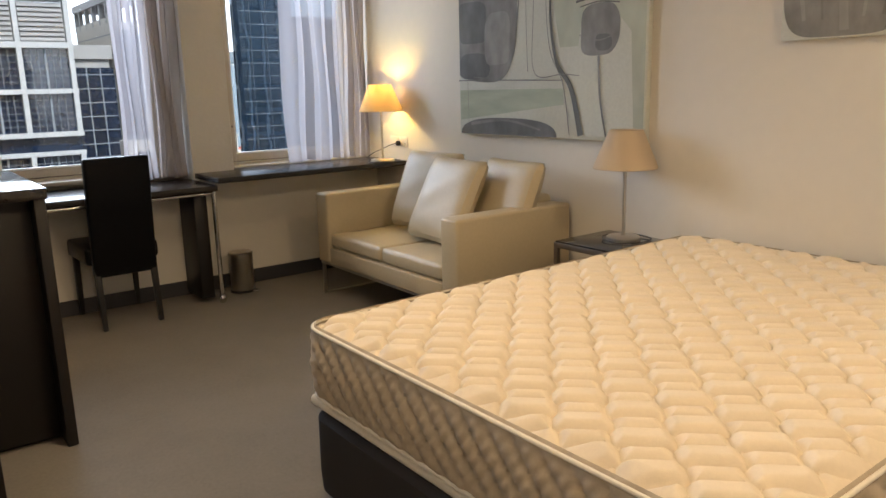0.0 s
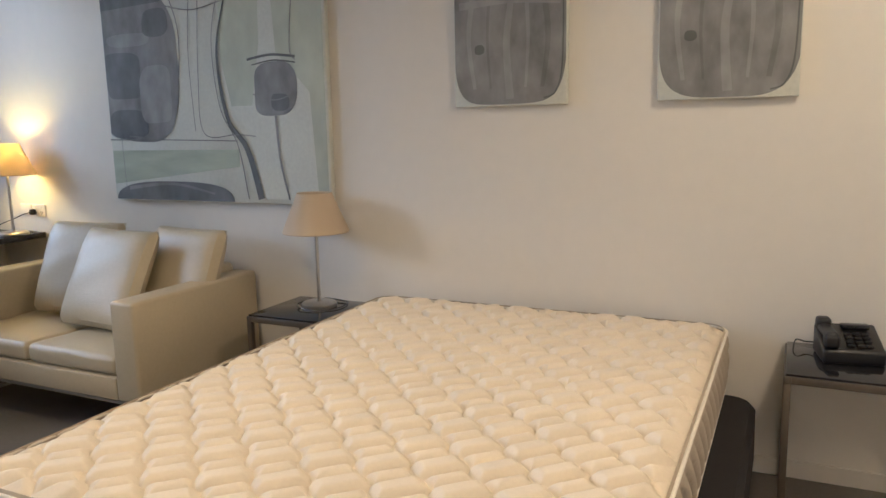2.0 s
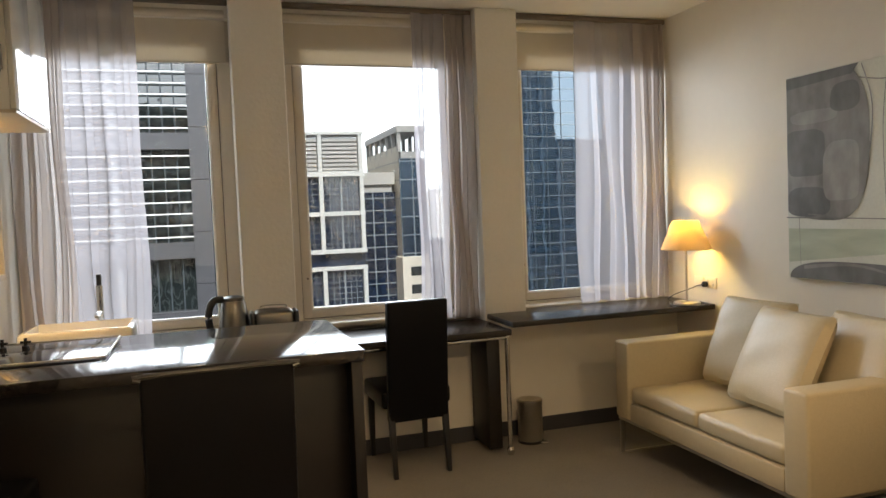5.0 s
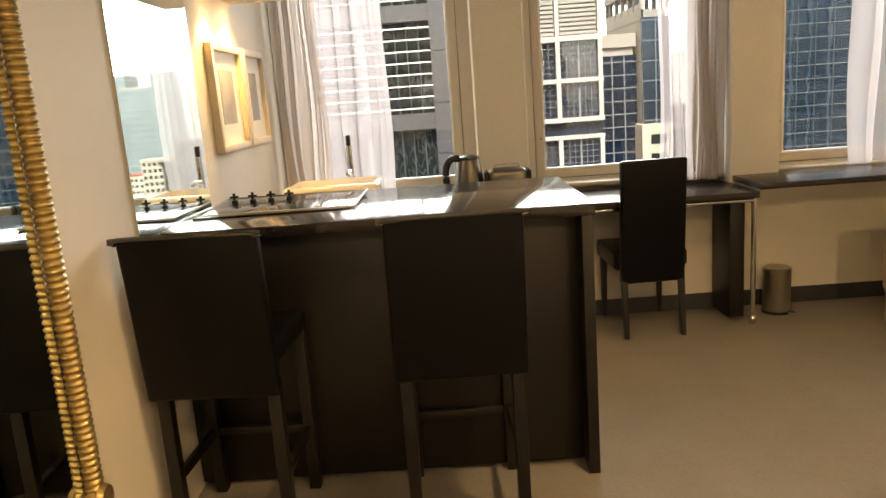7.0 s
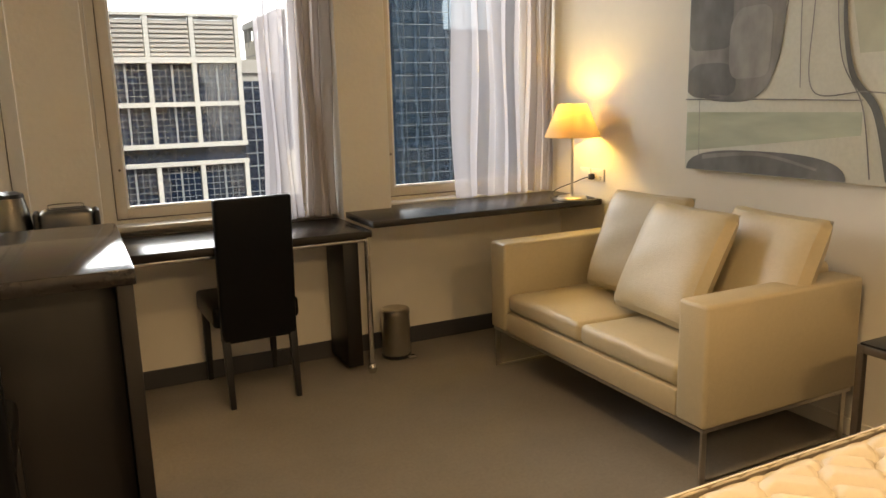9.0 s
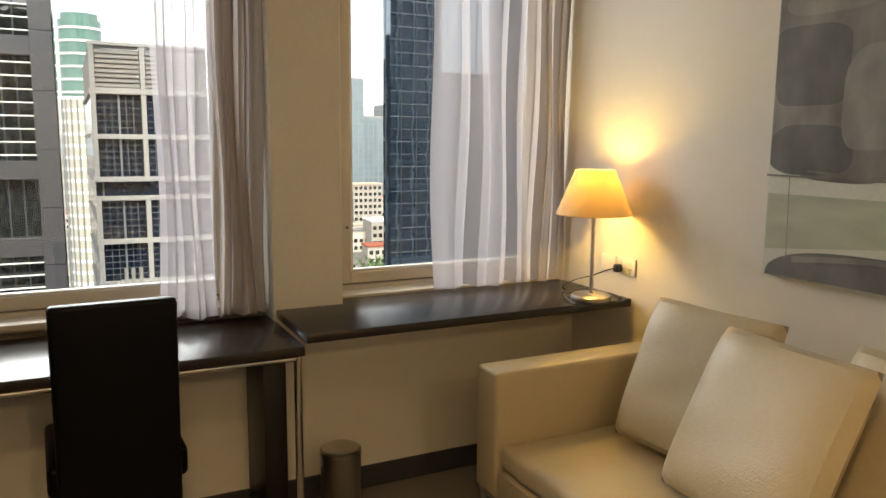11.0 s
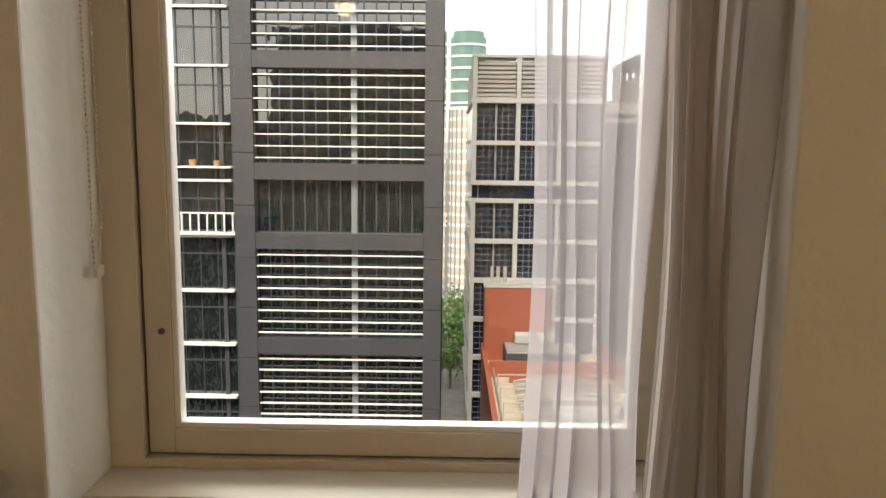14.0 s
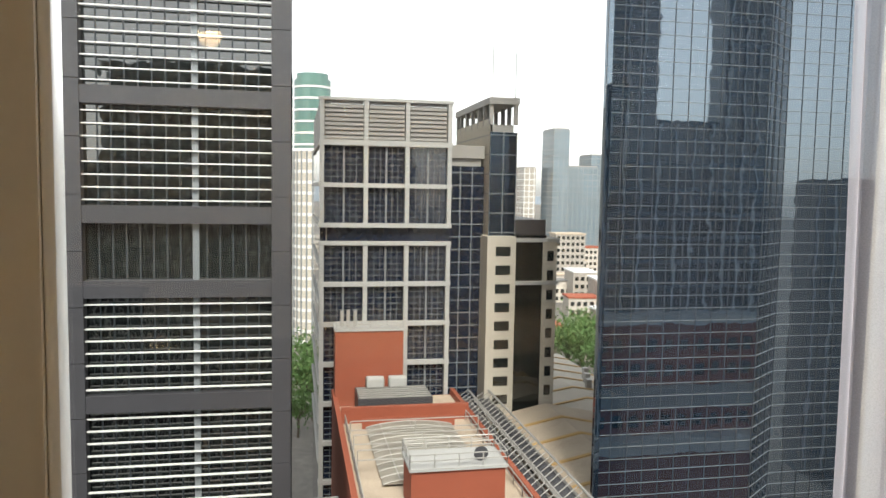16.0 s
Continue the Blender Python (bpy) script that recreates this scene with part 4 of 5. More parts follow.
bmesh.ops.translate(s, vec=(0, 0, -0.10), verts=[v for v in ex["geom"] if isinstance(v, bmesh.types.BMVert)])
bmesh.ops.delete(s, geom=top, context="FACES")
part("basin", s, CERAMIC, sk, "white rectangular basin")
tp = thing("tap", (-3.60, -0.06, 0.765), label="chrome column mixer tap behind the sink", category="tap")
part("column", tube([(0, 0, 0), (0, 0, 0.36)], 0.018, 16), CHROME, tp, "chrome column")
part("spout", tube([(0, 0, 0.22), (0, -0.14, 0.22), (0, -0.15, 0.21)], 0.012, 12), CHROME, tp)
part("lever", box(-0.012, 0.012, -0.015, 0.015, 0.36, 0.42, 0.004), BLACK_PLASTIC, tp, "dark upright lever")
ke = thing("kettle", (-2.93, -0.21, 0.765), 20, "steel and black electric kettle on the bench", "kettle")
ke.scale = (1.12, 1.12, 1.14)
part("body", turned([(0.0, 0.02), (0.072, 0.02), (0.075, 0.03), (0.070, 0.12), (0.058, 0.20), (0.054, 0.215), (0.0, 0.217)], 36), KETTLE_STEEL, ke, "tapered steel body")
part("lid", turned([(0.055, 0.216), (0.052, 0.23), (0.03, 0.238), (0, 0.24)], 30), BLACK_PLASTIC, ke, "black lid")
part("base", turned([(0, 0), (0.078, 0), (0.08, 0.018), (0, 0.02)], 30), BLACK_PLASTIC, ke, "black power base")
part("handle", tube(smooth_path([(-0.05, 0, 0.225), (-0.095, 0, 0.222), (-0.122, 0, 0.17), (-0.115, 0, 0.09), (-0.075, 0, 0.045)]), 0.017, 12), BLACK_PLASTIC, ke, "black loop handle")
to = thing("toaster", (-2.72, -0.21, 0.765), 0, "steel two-slice toaster with black ends", "toaster")
part("body", box(-0.105, 0.105, -0.075, 0.075, 0.012, 0.185, 0.028, 4), KETTLE_STEEL, to, "rounded steel body")
for sx in (-1, 1):
    part("end_cap", box(sx * 0.104, sx * 0.128, -0.07, 0.07, 0.01, 0.178, 0.011, 3), BLACK_PLASTIC, to, "black end")
for sy in (-0.028, 0.028):
    part("slot", box(-0.075, 0.075, sy - 0.012, sy + 0.012, 0.184, 0.187), BLACK_PLASTIC, to, "dark bread slot")
part("bread_rack", tube(smooth_path([(-0.06, 0, 0.185), (-0.06, 0, 0.205), (0.06, 0, 0.205), (0.06, 0, 0.185)]), 0.003, 6), CHROME, to)


def bar_stool(x, y, rz):
    b = thing("bar_stool", (x, y, 0), rz, "black leatherette bar stool drawn up to the peninsula", "bar stool", "bar stools")
    part("seat", box(-0.20, 0.20, 0.0, 0.37, 0.60, 0.68, 0.02, 3), BLACK_LEATHER, b, "padded seat")
    bk = box(-0.205, 0.205, -0.05, 0.0, 0.52, 1.035, 0.012, 3)
    for v in bk.verts:
        v.co.y -= 0.045 * max(0, (v.co.z - 0.6) / 0.43) ** 1.5
    back = part("backrest", bk, BLACK_LEATHER, b, "upholstered back")
    part("piping", tube(smooth_path([(-0.20, -0.098, 1.022), (-0.19, -0.098, 1.034), (0.19, -0.098, 1.034), (0.20, -0.098, 1.022)], 4), 0.008, 8), GLOSS_PIPING, back, "shiny piped top edge")
    for lx in (-0.175, 0.175):
        for ly in (0.005, 0.345):
            part("leg", box(lx - 0.02, lx + 0.02, ly - 0.02, ly + 0.02, 0, 0.62, 0.004), VENEER_V_SHADED, b, "dark square leg")
        part("stretcher", box(lx - 0.012, lx + 0.012, 0.03, 0.325, 0.22, 0.25, 0.002), VENEER_V_SHADED, b)
    part("footrest", box(-0.155, 0.155, 0.335, 0.355, 0.22, 0.25, 0.002), VENEER_V_SHADED, b, "dark foot bar")
    return b


bar_stool(-3.045, -2.13, 2)
bar_stool(-3.80, -2.16, -3)

oc = thing("overhead_cabinet", (0, 0, 0), label="gloss white overhead cabinet with downlights beneath", category="cabinet")
part("body", box(XL + 0.001, -3.72, -1.20, -0.55, 1.885, CEILZ - 0.002, 0.002), GLOSS_WHITE, oc, "white carcass")
for a, b in ((-1.198, -0.878), (-0.874, -0.552)):
    part("door", box(-3.719, -3.70, a, b, 1.888, CEILZ - 0.01, 0.002), GLOSS_WHITE, oc, "gloss white door")
part("light_shelf", box(XL + 0.001, -3.70, -1.20, -0.55, 1.872, 1.884), PALE_WOOD, oc, "warm lit underside")
for dx, dy in ((-3.92, -0.72), (-3.92, -1.02)):
    dl = part("downlight", turned([(0.034, 0.0), (0.036, -0.004), (0.028, -0.005), (0.026, 0.0)], 24, centre=(dx, dy, 1.8715)), STEEL, oc, "steel downlight ring")
    part("lens", turned([(0.0, -0.0005), (0.026, -0.0005)], 24, centre=(dx, dy, 1.8715)), BULB, dl, "glowing lens")
hd = thing("range_hood", (0, 0, 0), label="dark range hood with a steel front strip", category="range hood")
part("body", box(XL + 0.001, -3.74, -2.05, -1.205, 2.02, CEILZ - 0.002, 0.003), BLACK_PLASTIC, hd, "dark hood body")
part("front_strip", box(-3.739, -3.732, -2.05, -1.21, 2.03, 2.12, 0.001), GLOSS_WHITE, hd, "pale steel strip")
part("filter", box(XL + 0.05, -3.78, -2.0, -1.25, 2.008, 2.019, 0.002), STEEL, hd, "steel grease filter")
for i, (a, b) in enumerate(((-1.08, -0.60), (-0.57, -0.16))):
    fr = thing("framed_print", (0, 0, 0), label="pale wooden frame with a small grey print in white mount", category="picture", group="kitchen prints")
    f = box(XL + 0.001, XL + 0.035, a, a + 0.03, 1.19, 1.66, 0.002)
    box(XL + 0.001, XL + 0.035, b - 0.03, b, 1.19, 1.66, 0.002, bm=f)
    box(XL + 0.001, XL + 0.035, a + 0.03, b - 0.03, 1.19, 1.22, 0.002, bm=f)
    box(XL + 0.001, XL + 0.035, a + 0.03, b - 0.03, 1.63, 1.66, 0.002, bm=f)
    part("frame", f, PALE_WOOD, fr, "pale limed wood frame")
    part("mount", box(XL + 0.003, XL + 0.012, a + 0.03, b - 0.03, 1.22, 1.63), CARD, fr, "white card mount")
    part("print", box(XL + 0.0125, XL + 0.014, a + 0.13, b - 0.13, 1.31, 1.55), PALE_STREAK, fr, "faint grey print")
structure("splashback", box(XL + 0.001, XL + 0.008, -2.01, -1.27, PZ + 0.001, 2.0), MIRROR, "mirror glass splashback behind the cooktop")
mi = thing("wall_mirror", (0, 0, 0), label="tall mirror in a ribbed gilt frame on the wall", category="mirror")
M0, M1, MZ0, MZ1 = -3.5, -2.565, 0.42, 2.25
part("glass", box(XL + 0.004, XL + 0.014, M0 + 0.03, M1 - 0.03, MZ0 + 0.03, MZ1 - 0.03), MIRROR, mi, "mirror glass", False)
for (a, b) in (((M0, MZ0), (M0, MZ1)), ((M1, MZ0), (M1, MZ1)), ((M0, MZ0), (M1, MZ0)), ((M0, MZ1), (M1, MZ1))):
    L = math.dist(a, b)
    n = int(L / 0.0045)
    d = Vector((0, b[0] - a[0], b[1] - a[1])).normalized()
    rod = bmesh.new()
    up = Vector((1, 0, 0))
    side = d.cross(up)
    rings = []
    for i in range(n * 2 + 1):
        rr = 0.020 + 0.006 * abs(math.sin(i * math.pi / 8))
        c0 = Vector((XL + 0.027, *a)) + d * (L * i / (n * 2))
        rings.append([rod.verts.new(c0 + up * rr * math.cos(q * math.pi / 5) + side * rr * math.sin(q * math.pi / 5)) for q in range(10)])
    for r0, r1 in zip(rings, rings[1:]):
        for q in range(10):
            rod.faces.new((r0[q], r0[(q + 1) % 10], r1[(q + 1) % 10], r1[q]))
    part("ribbed_rail", rod, GOLD, mi, "gilt ribbed rail")
for yy in (M0, M1):
    for zz in (MZ0, MZ1):
        part("corner_boss", turned([(0.0, 0.0), (0.03, 0.0), (0.036, 0.015), (0.03, 0.03), (0.0, 0.036)], 20), GOLD, mi, "round gilt corner").matrix_basis = pose(XL + 0.03, yy, zz, 0, 90)
for dx, dy in DOWNLIGHTS:
    dl = thing("ceiling_downlight", (dx, dy, CEILZ), label="recessed steel ceiling downlight, lit", category="downlight", group="ceiling downlights")
    part("ring", turned([(0.055, 0.0), (0.058, -0.006), (0.046, -0.008), (0.044, 0.0)], 28), STEEL, dl)
    part("lens", turned([(0.0, -0.002), (0.044, -0.002)], 24), BULB, dl)


# ---- the city outside ----
GZ = -46.0
structure("ground", sheet(8, 8, lambda u, v: (-2500 + 5000 * u, -1500 + 5000 * v, GZ)), ASPHALT, "grey city ground far below")
structure("backdrop", sheet(40, 1, lambda u, v: (-1500 + 4500 * u, 2600, GZ + v * (55 + 20 * math.sin(9 * u) + 9 * math.sin(31 * u)))), HILLS, "low hills on the horizon, coloured haze blue")


def shared(name, mesh, parent, place, label=""):
    ob = new(name, mesh)
    ob.parent = parent
    ob.location = place
    if label:
        ob["label"] = label
    return ob


# the hotel that the room belongs to, round its outer wall
ho = thing("hotel_block", (0, 0, 0), label="charcoal clad hotel with pale fins that holds the room", category="building")
part("lower_storeys", box(-26, 22, -14, 0.34, GZ, -0.14), DARK_PANEL, ho, smooth=False)
part("upper_storeys", box(-26, 22, -14, 0.34, CEILZ + 0.17, 17), DARK_PANEL, ho, smooth=False)
part("west_bay", box(-26, XL - 0.22, -14, 0.34, -0.13, CEILZ + 0.16), DARK_PANEL, ho, smooth=False)
part("east_bay", box(0.22, 22, -14, 0.34, -0.13, CEILZ + 0.16), DARK_PANEL, ho, smooth=False)
wins = mesh_of(box(0, 1.1, 0, 0.04, 0, 1.6), "window", NIGHT_GLASS, False)
for q in range(16):
    for zz in range(-4, 6):
        xx = -24.5 + q * 2.9
        if not (zz == 0 and -6.2 < xx < 0.6):
            shared("window", wins, ho, (xx, 0.341, 0.9 + zz * 2.95))
def finned(parent, x0, x1, y, z0, z1, step, skip=None):
    """Pale upright fins in front of a dark facade."""
    m = mesh_of(box(-0.14, 0.14, 0, 0.25, z0, z1), "fin", LOUVRE, False)
    x = x0
    while x < x1:
        if not (skip and skip[0] < x < skip[1]):
            shared("fin", m, parent, (x, y, 0), "pale upright fin")
        x += step


finned(ho, -25.4, 22, 0.385, GZ + 4, 16.5, 1.45, (-4.6, 0.7))


def street_block(label, x0, x1, y, z1, material, bay, fins=True):
    """A neighbour on the hotel's side of the street, seen in the glass opposite."""
    t = thing("street_block", ((x0 + x1) / 2, y, 0), label=label, category="building", group="street blocks beside the hotel")
    w = (x1 - x0) / 2
    part("wall", box(-w, w, -5, 0, GZ, z1), material, t, smooth=False)
    part("roof", box(-w + 0.4, w - 0.4, -4.6, -0.4, z1, z1 + 0.5), ROOF_GREY, t, smooth=False)
    z, b = GZ + 3.5, mesh_of(box(-w, w, 0, 0.12, 0, 0.5), "floor_band", MULLION, False)
    while z < z1 - 1:
        shared("floor_band", b, t, (0, 0, z))
        z += 3.7
    if fins:
        finned(t, -w + 0.5, w, 0.125, GZ, z1, bay)


street_block("dark glazed office tower with pale uprights", 38.0, 51.2, -4, 72, NIGHT_GLASS, 2.6)
street_block("lower dark glazed block between two towers", 51.3, 62.4, -4, 12, NIGHT_GLASS, 2.9)
street_block("dark glazed office tower with pale uprights", 62.5, 71.5, -4, 72, NIGHT_GLASS, 2.6)
street_block("grey-green rendered block further along the street", 83.0, 112, -4, 4, CROWN, 3.4)
street_block("dark block west of the hotel", -64, -27, -1, 4.5, DARK_PANEL, 1.7)
pdm = thing("brick_podium", (56, -3.9, 0), label="red brick podium with white ledges along the street", category="building")
part("wall", box(-18, 17, 0, 3, GZ, -18.0), TERRACOTTA, pdm, "red brick wall", False)
part("ledge", box(-18.2, 17.2, 0, 3.5, -18.0, -16.6), LOUVRE, pdm, "white roof ledge", False)
part("canopy", box(-18.2, 17.2, 3.02, 4.5, -30.5, -27.3), GREY_CONCRETE, pdm, "grey glazed canopy", False)
part("canopy", box(-18.2, 17.2, 3.02, 5.5, -37.2, -34.8), LOUVRE, pdm, "white street canopy", False)
pw = mesh_of(box(0, 1.5, 3.0, 3.08, 0, 1.9), "window", NIGHT_GLASS, False)
for q in range(13):
    for zz in (-26.0, -22.2, -33.8):
        shared("window", pw, pdm, (-17 + q * 2.65, 0, zz))
# louvred office tower
tw = thing("office_tower", (0, 50, 0), label="charcoal office tower with white louvres over dark glass", category="building")
TX0, TX1, PX0, PX1 = -16.75, -2.45, -15.35, -3.72
part("core", box(TX0 + 0.3, TX1 - 0.05, 0.6, 24, GZ, 62), DARK_PANEL, tw, smooth=False)
part("side_glass", box(TX1 - 0.04, TX1 + 0.06, 0.7, 23.8, GZ, 62), NIGHT_GLASS, tw, smooth=False)
for x in (TX0, PX1):
    w = PX0 - TX0 if x == TX0 else TX1 - PX1
    z = GZ
    while z < 60:
        part("cladding_panel", box(x + 0.015, x + w - 0.015, -0.35, 0.6, z + 0.02, z + 3.58, 0.0), DARK_PANEL, tw, smooth=False)
        z += 3.6
bands = [-42.4, -35.0, -27.6, -20.4, -12.74, -5.26, -0.45, 7.06, 14.3, 21.7, 29.1, 36.5, 43.9, 51.3]
lv = mesh_of(box(0, PX1 - PX0, -0.2, 0.0, -0.04, 0.04), "louvre", LOUVRE, False)
for i, z in enumerate(bands):
    part("spandrel", box(PX0, PX1, -0.3, 0.6, z - 0.56, z + 0.56), DARK_PANEL, tw, smooth=False)
    hi = (bands[i + 1] if i + 1 < len(bands) else 60) - 0.56
    lo = z + 0.56
    part("glazing", box(PX0, PX1, 0.45, 0.598, lo, hi), NIGHT_GLASS, tw, "dark office glass", False)
    mul = bmesh.new()
    for q in range(1, 14):
        xx = PX0 + (PX1 - PX0) * q / 14
        box(xx - 0.05, xx + 0.05, 0.40, 0.45, lo, hi, bm=mul)
    part("mullions", mul, DARK_MULLION, tw, smooth=False)
    part("column", box(-8.75, -8.35, 0.15, 0.39, lo, hi), MULLION, tw, "pale column behind the louvres", False)
    if hi - lo > 5:
        for q in range(8):
            shared("louvre", lv, tw, (PX0, 0.1, lo + (hi - lo) * (q + 0.45) / 8))
# glazed wing beside it, with white sun fins
wg = thing("glazed_wing", (0, 51.5, 0), label="dark glazed office wing with white sun fins", category="building")
part("glass", box(-40, TX0 - 0.02, 0.0, 20, GZ, 62), NIGHT_GLASS, wg, smooth=False)
fin = mesh_of(box(0, 5.9, -0.6, 0, -0.08, 0.08), "fin", LOUVRE, False)
fin2 = mesh_of(box(0, 14, -0.6, 0, -0.08, 0.08), "fin", LOUVRE, False)
line = mesh_of(box(0, 23, -0.1, 0, -0.06, 0.06), "floor_line", DARK_MULLION, False)
for q in range(-11, 15):
    z = -1.2 + 3.95 * q
    shared("sun_fin", fin, wg, (-23.2, 0, z), "white sun fin")
    shared("sun_fin", fin2, wg, (-39.5, 0, z))
    shared("floor_line", line, wg, (-39.8, 0, z - 1.3))
mul = bmesh.new()
for q in range(0, 19):
    xx = -39.8 + q * 1.25
    box(xx - 0.04, xx + 0.04, -0.08, 0, GZ, 60, bm=mul)
part("mullions", mul, DARK_MULLION, wg, smooth=False)
part("corner_mullion", box(-18.2, -17.9, -0.2, 0, GZ, 60), DARK_PANEL, wg, smooth=False)
bal = bmesh.new()
for q in range(11):
    box(-23.2 + q * 0.6, -23.1 + q * 0.6, -1.0, -0.9, -4.9, -3.5, bm=bal)
box(-23.3, -17, -1.02, -0.88, -3.5, -3.4, bm=bal)
box(-23.3, -17, -1.0, 0, -5.0, -4.85, bm=bal)
part("balcony_rail", bal, LOUVRE, wg, "pale balcony rail", False)

part("terrace_ledge", box(-23.3, -17.2, -1.0, -0.02, -0.32, -0.2), LOUVRE, wg, "pale terrace ledge", False)
for x, s in ((-22.6, 0.7), (-21.3, 1.0), (-20.0, 0.9), (-18.3, 0.8)):
    pt = thing("plant_pot", (x, 51.0, -0.2), label="clay plant pot on the office terrace", category="plant pot", group="terrace pots")
    part("pot", turned([(0.0, 0), (0.22 * s, 0), (0.32 * s, 0.5 * s), (0.28 * s, 0.5 * s), (0.26 * s, 0.42 * s), (0.0, 0.42 * s)], 16), TERRACE_POT, pt)
# grid office block
gb = thing("grid_office_block", (0, 75, 0), label="pale concrete gridded office block with navy windows", category="building")
GX = [0.45, 4.85, 9.07, 13.45]
part("core", box(0.9, 13.6, 0.55, 26, GZ, 9.9), CROWN, gb, smooth=False)
for x in GX:
    part("pier", box(x - 0.22, x + 0.22, -0.25, 0.55, GZ, -3.9), GREY_CONCRETE, gb, "concrete pier", False)
    part("pier", box(x - 0.22, x + 0.22, -0.25, 0.55, -2.45, 10.45), GREY_CONCRETE, gb, "concrete pier", False)
rows = [(-2.25, 1.8), (1.8, 5.95)] + [(-8.27 - 4.12 * q, -4.15 - 4.12 * q) for q in range(0, 10)]
for lo, hi in rows:
    part("beam", box(0.15, 13.75, -0.28, 0.5, lo - 0.25, lo + 0.2), GREY_CONCRETE, gb, "concrete beam", False)
    for a, b in zip(GX, GX[1:]):
        w = part("window", box(a + 0.23, b - 0.23, 0.3, 0.5, lo + 0.2, hi - 0.25), GRID_GLASS, gb, "navy glazed bay", False)
        mu = bmesh.new()
        for q in range(1, 6):
            xx = a + 0.31 + (b - a - 0.62) * q / 6
            box(xx - (0.018 if q != 3 else 0.09), xx + (0.018 if q != 3 else 0.09), 0.18, 0.30, lo + 0.2, hi - 0.25, bm=mu)
        for q in range(1, 6):
            zz = lo + 0.2 + (hi - lo - 0.45) * q / 6
            box(a + 0.31, b - 0.31, 0.2, 0.30, zz - 0.02, zz + 0.02, bm=mu)
        part("mullions", mu, MULLION, w, smooth=False)
part("beam", box(0.15, 13.75, -0.28, 0.5, 5.75, 6.3), GREY_CONCRETE, gb, "concrete beam", False)
part("beam", box(0.15, 13.75, -0.28, 0.5, -4.3, -3.9), GREY_CONCRETE, gb, "concrete beam", False)
part("recess", box(1.0, 13.6, 0.35, 0.54, -3.9, -2.5), GRID_GLASS, gb, "dark recessed storey", False)
for a, b in zip(GX, GX[1:]):
    cr = bmesh.new()
    for q in range(9):
        zz = 6.4 + q * 0.44
        box(a + 0.31, b - 0.31, 0.0, 0.5, zz, zz + 0.3, bm=cr)
    part("crown_louvre", cr, CROWN, gb, "grey louvred crown", False)
part("coping", box(0.1, 13.8, -0.3, 0.6, 10.2, 10.5), GREY_CONCRETE, gb, smooth=False)
# its flank
for q in range(9):
    part("flank_beam", box(0.1, 0.5, 0.6, 26, 5.75 - q * 4.1, 6.15 - q * 4.1), GREY_CONCRETE, gb, smooth=False)
part("flank_glass", box(0.3, 0.88, 0.6, 25.8, GZ, 5.7), GRID_GLASS, gb, smooth=False)
part("flank_crown", box(0.28, 0.88, 0.6, 25.8, 6.2, 10.2), CROWN, gb, smooth=False)


def slab_tower(name, label, x0, x1, y0, y1, z1, glass, ledge, step, bay, z0=GZ, lw=0.10):
    """A glazed block with floor lines and mullions on three sides."""
    t = thing(name, ((x0 + x1) / 2, (y0 + y1) / 2, 0), label=label, category="building")
    w, d = (x1 - x0) / 2, (y1 - y0) / 2
    part("glass", box(-w, w, -d, d, z0, z1), glass, t, smooth=False)
    g = bmesh.new()
    z = z0 + step
    while z < z1:
        box(-w - 0.06, w + 0.06, -d - 0.06, d + 0.06, z - lw / 2, z + lw / 2, bm=g)
        z += step
    part("floor_lines", g, ledge, t, smooth=False)
    m = bmesh.new()
    for k in range(int(2 * w / bay) + 1):
        xx = -w + k * bay
        box(xx - lw / 2, xx + lw / 2, -d - 0.05, -d, z0, z1, bm=m)
    for k in range(int(2 * d / bay) + 1):
        yy = -d + k * bay
        box(-w - 0.05, -w, yy - lw / 2, yy + lw / 2, z0, z1, bm=m)
    part("mullions", m, ledge, t, smooth=False)
    part("roof", box(-w + 0.3, w - 0.3, -d + 0.3, d - 0.3, z1, z1 + 0.8), CROWN, t, smooth=False)
    return t


slab_tower("link_block", "dark glazed link block beside the gridded offices", 13.8, 17.7, 77, 95, 4.0, GRID_GLASS, MULLION, 1.37, 1.3)
lk = thing("plant_screen", (15.75, 78, 4.0), label="grey metal plant screen on the link block", category="roof screen")
part("screen", box(-1.95, 1.95, -1, 3, 0.85, 2.2), CROWN, lk, smooth=False)
st = slab_tower("slim_tower", "slim blue glazed tower with an open roof frame", 17.9, 20.8, 75.5, 92, 7.6, BLUE_GLASS, MULLION, 2.05, 1.45)
part("pale_flank", box(-1.5, -1.46, -8.2, 8.2, -3.4, 9.0), CREAM_CONCRETE, st, "cream side wall", False)
of = bmesh.new()
for xx in (-1.35, 1.35):
    for yy in (-8, -5.5, -3, 0, 3, 6, 8):
        box(xx - 0.2, xx + 0.2, yy - 0.2, yy + 0.2, 8.4, 10.6, bm=of)
box(-1.65, 1.65, -8.4, 8.4, 10.5, 11.2, bm=of)
part("open_frame", of, CROWN, st, "open concrete roof frame", False)
part("aerial", tube([(-1.2, -7.9, 11.2), (-1.2, -7.9, 16.5)], 0.05, 6), RAIL, st)
part("aerial", tube([(1.3, -7.9, 11.2), (1.3, -7.9, 16.0)], 0.05, 6), RAIL, st)
cb = thing("concrete_stair_tower", (0, 74, 0), label="cream concrete stair tower with small dark windows", category="building")
part("wall", box(17.45, 20.55, 0, 4, GZ, -3.3), CREAM_CONCRETE, cb, smooth=False)
for q in range(9):
    part("window", box(18.35, 19.95, -0.03, 0.05, -5.35 - q * 1.97, -4.35 - q * 1.97), NIGHT_GLASS, cb, "small dark window", False)
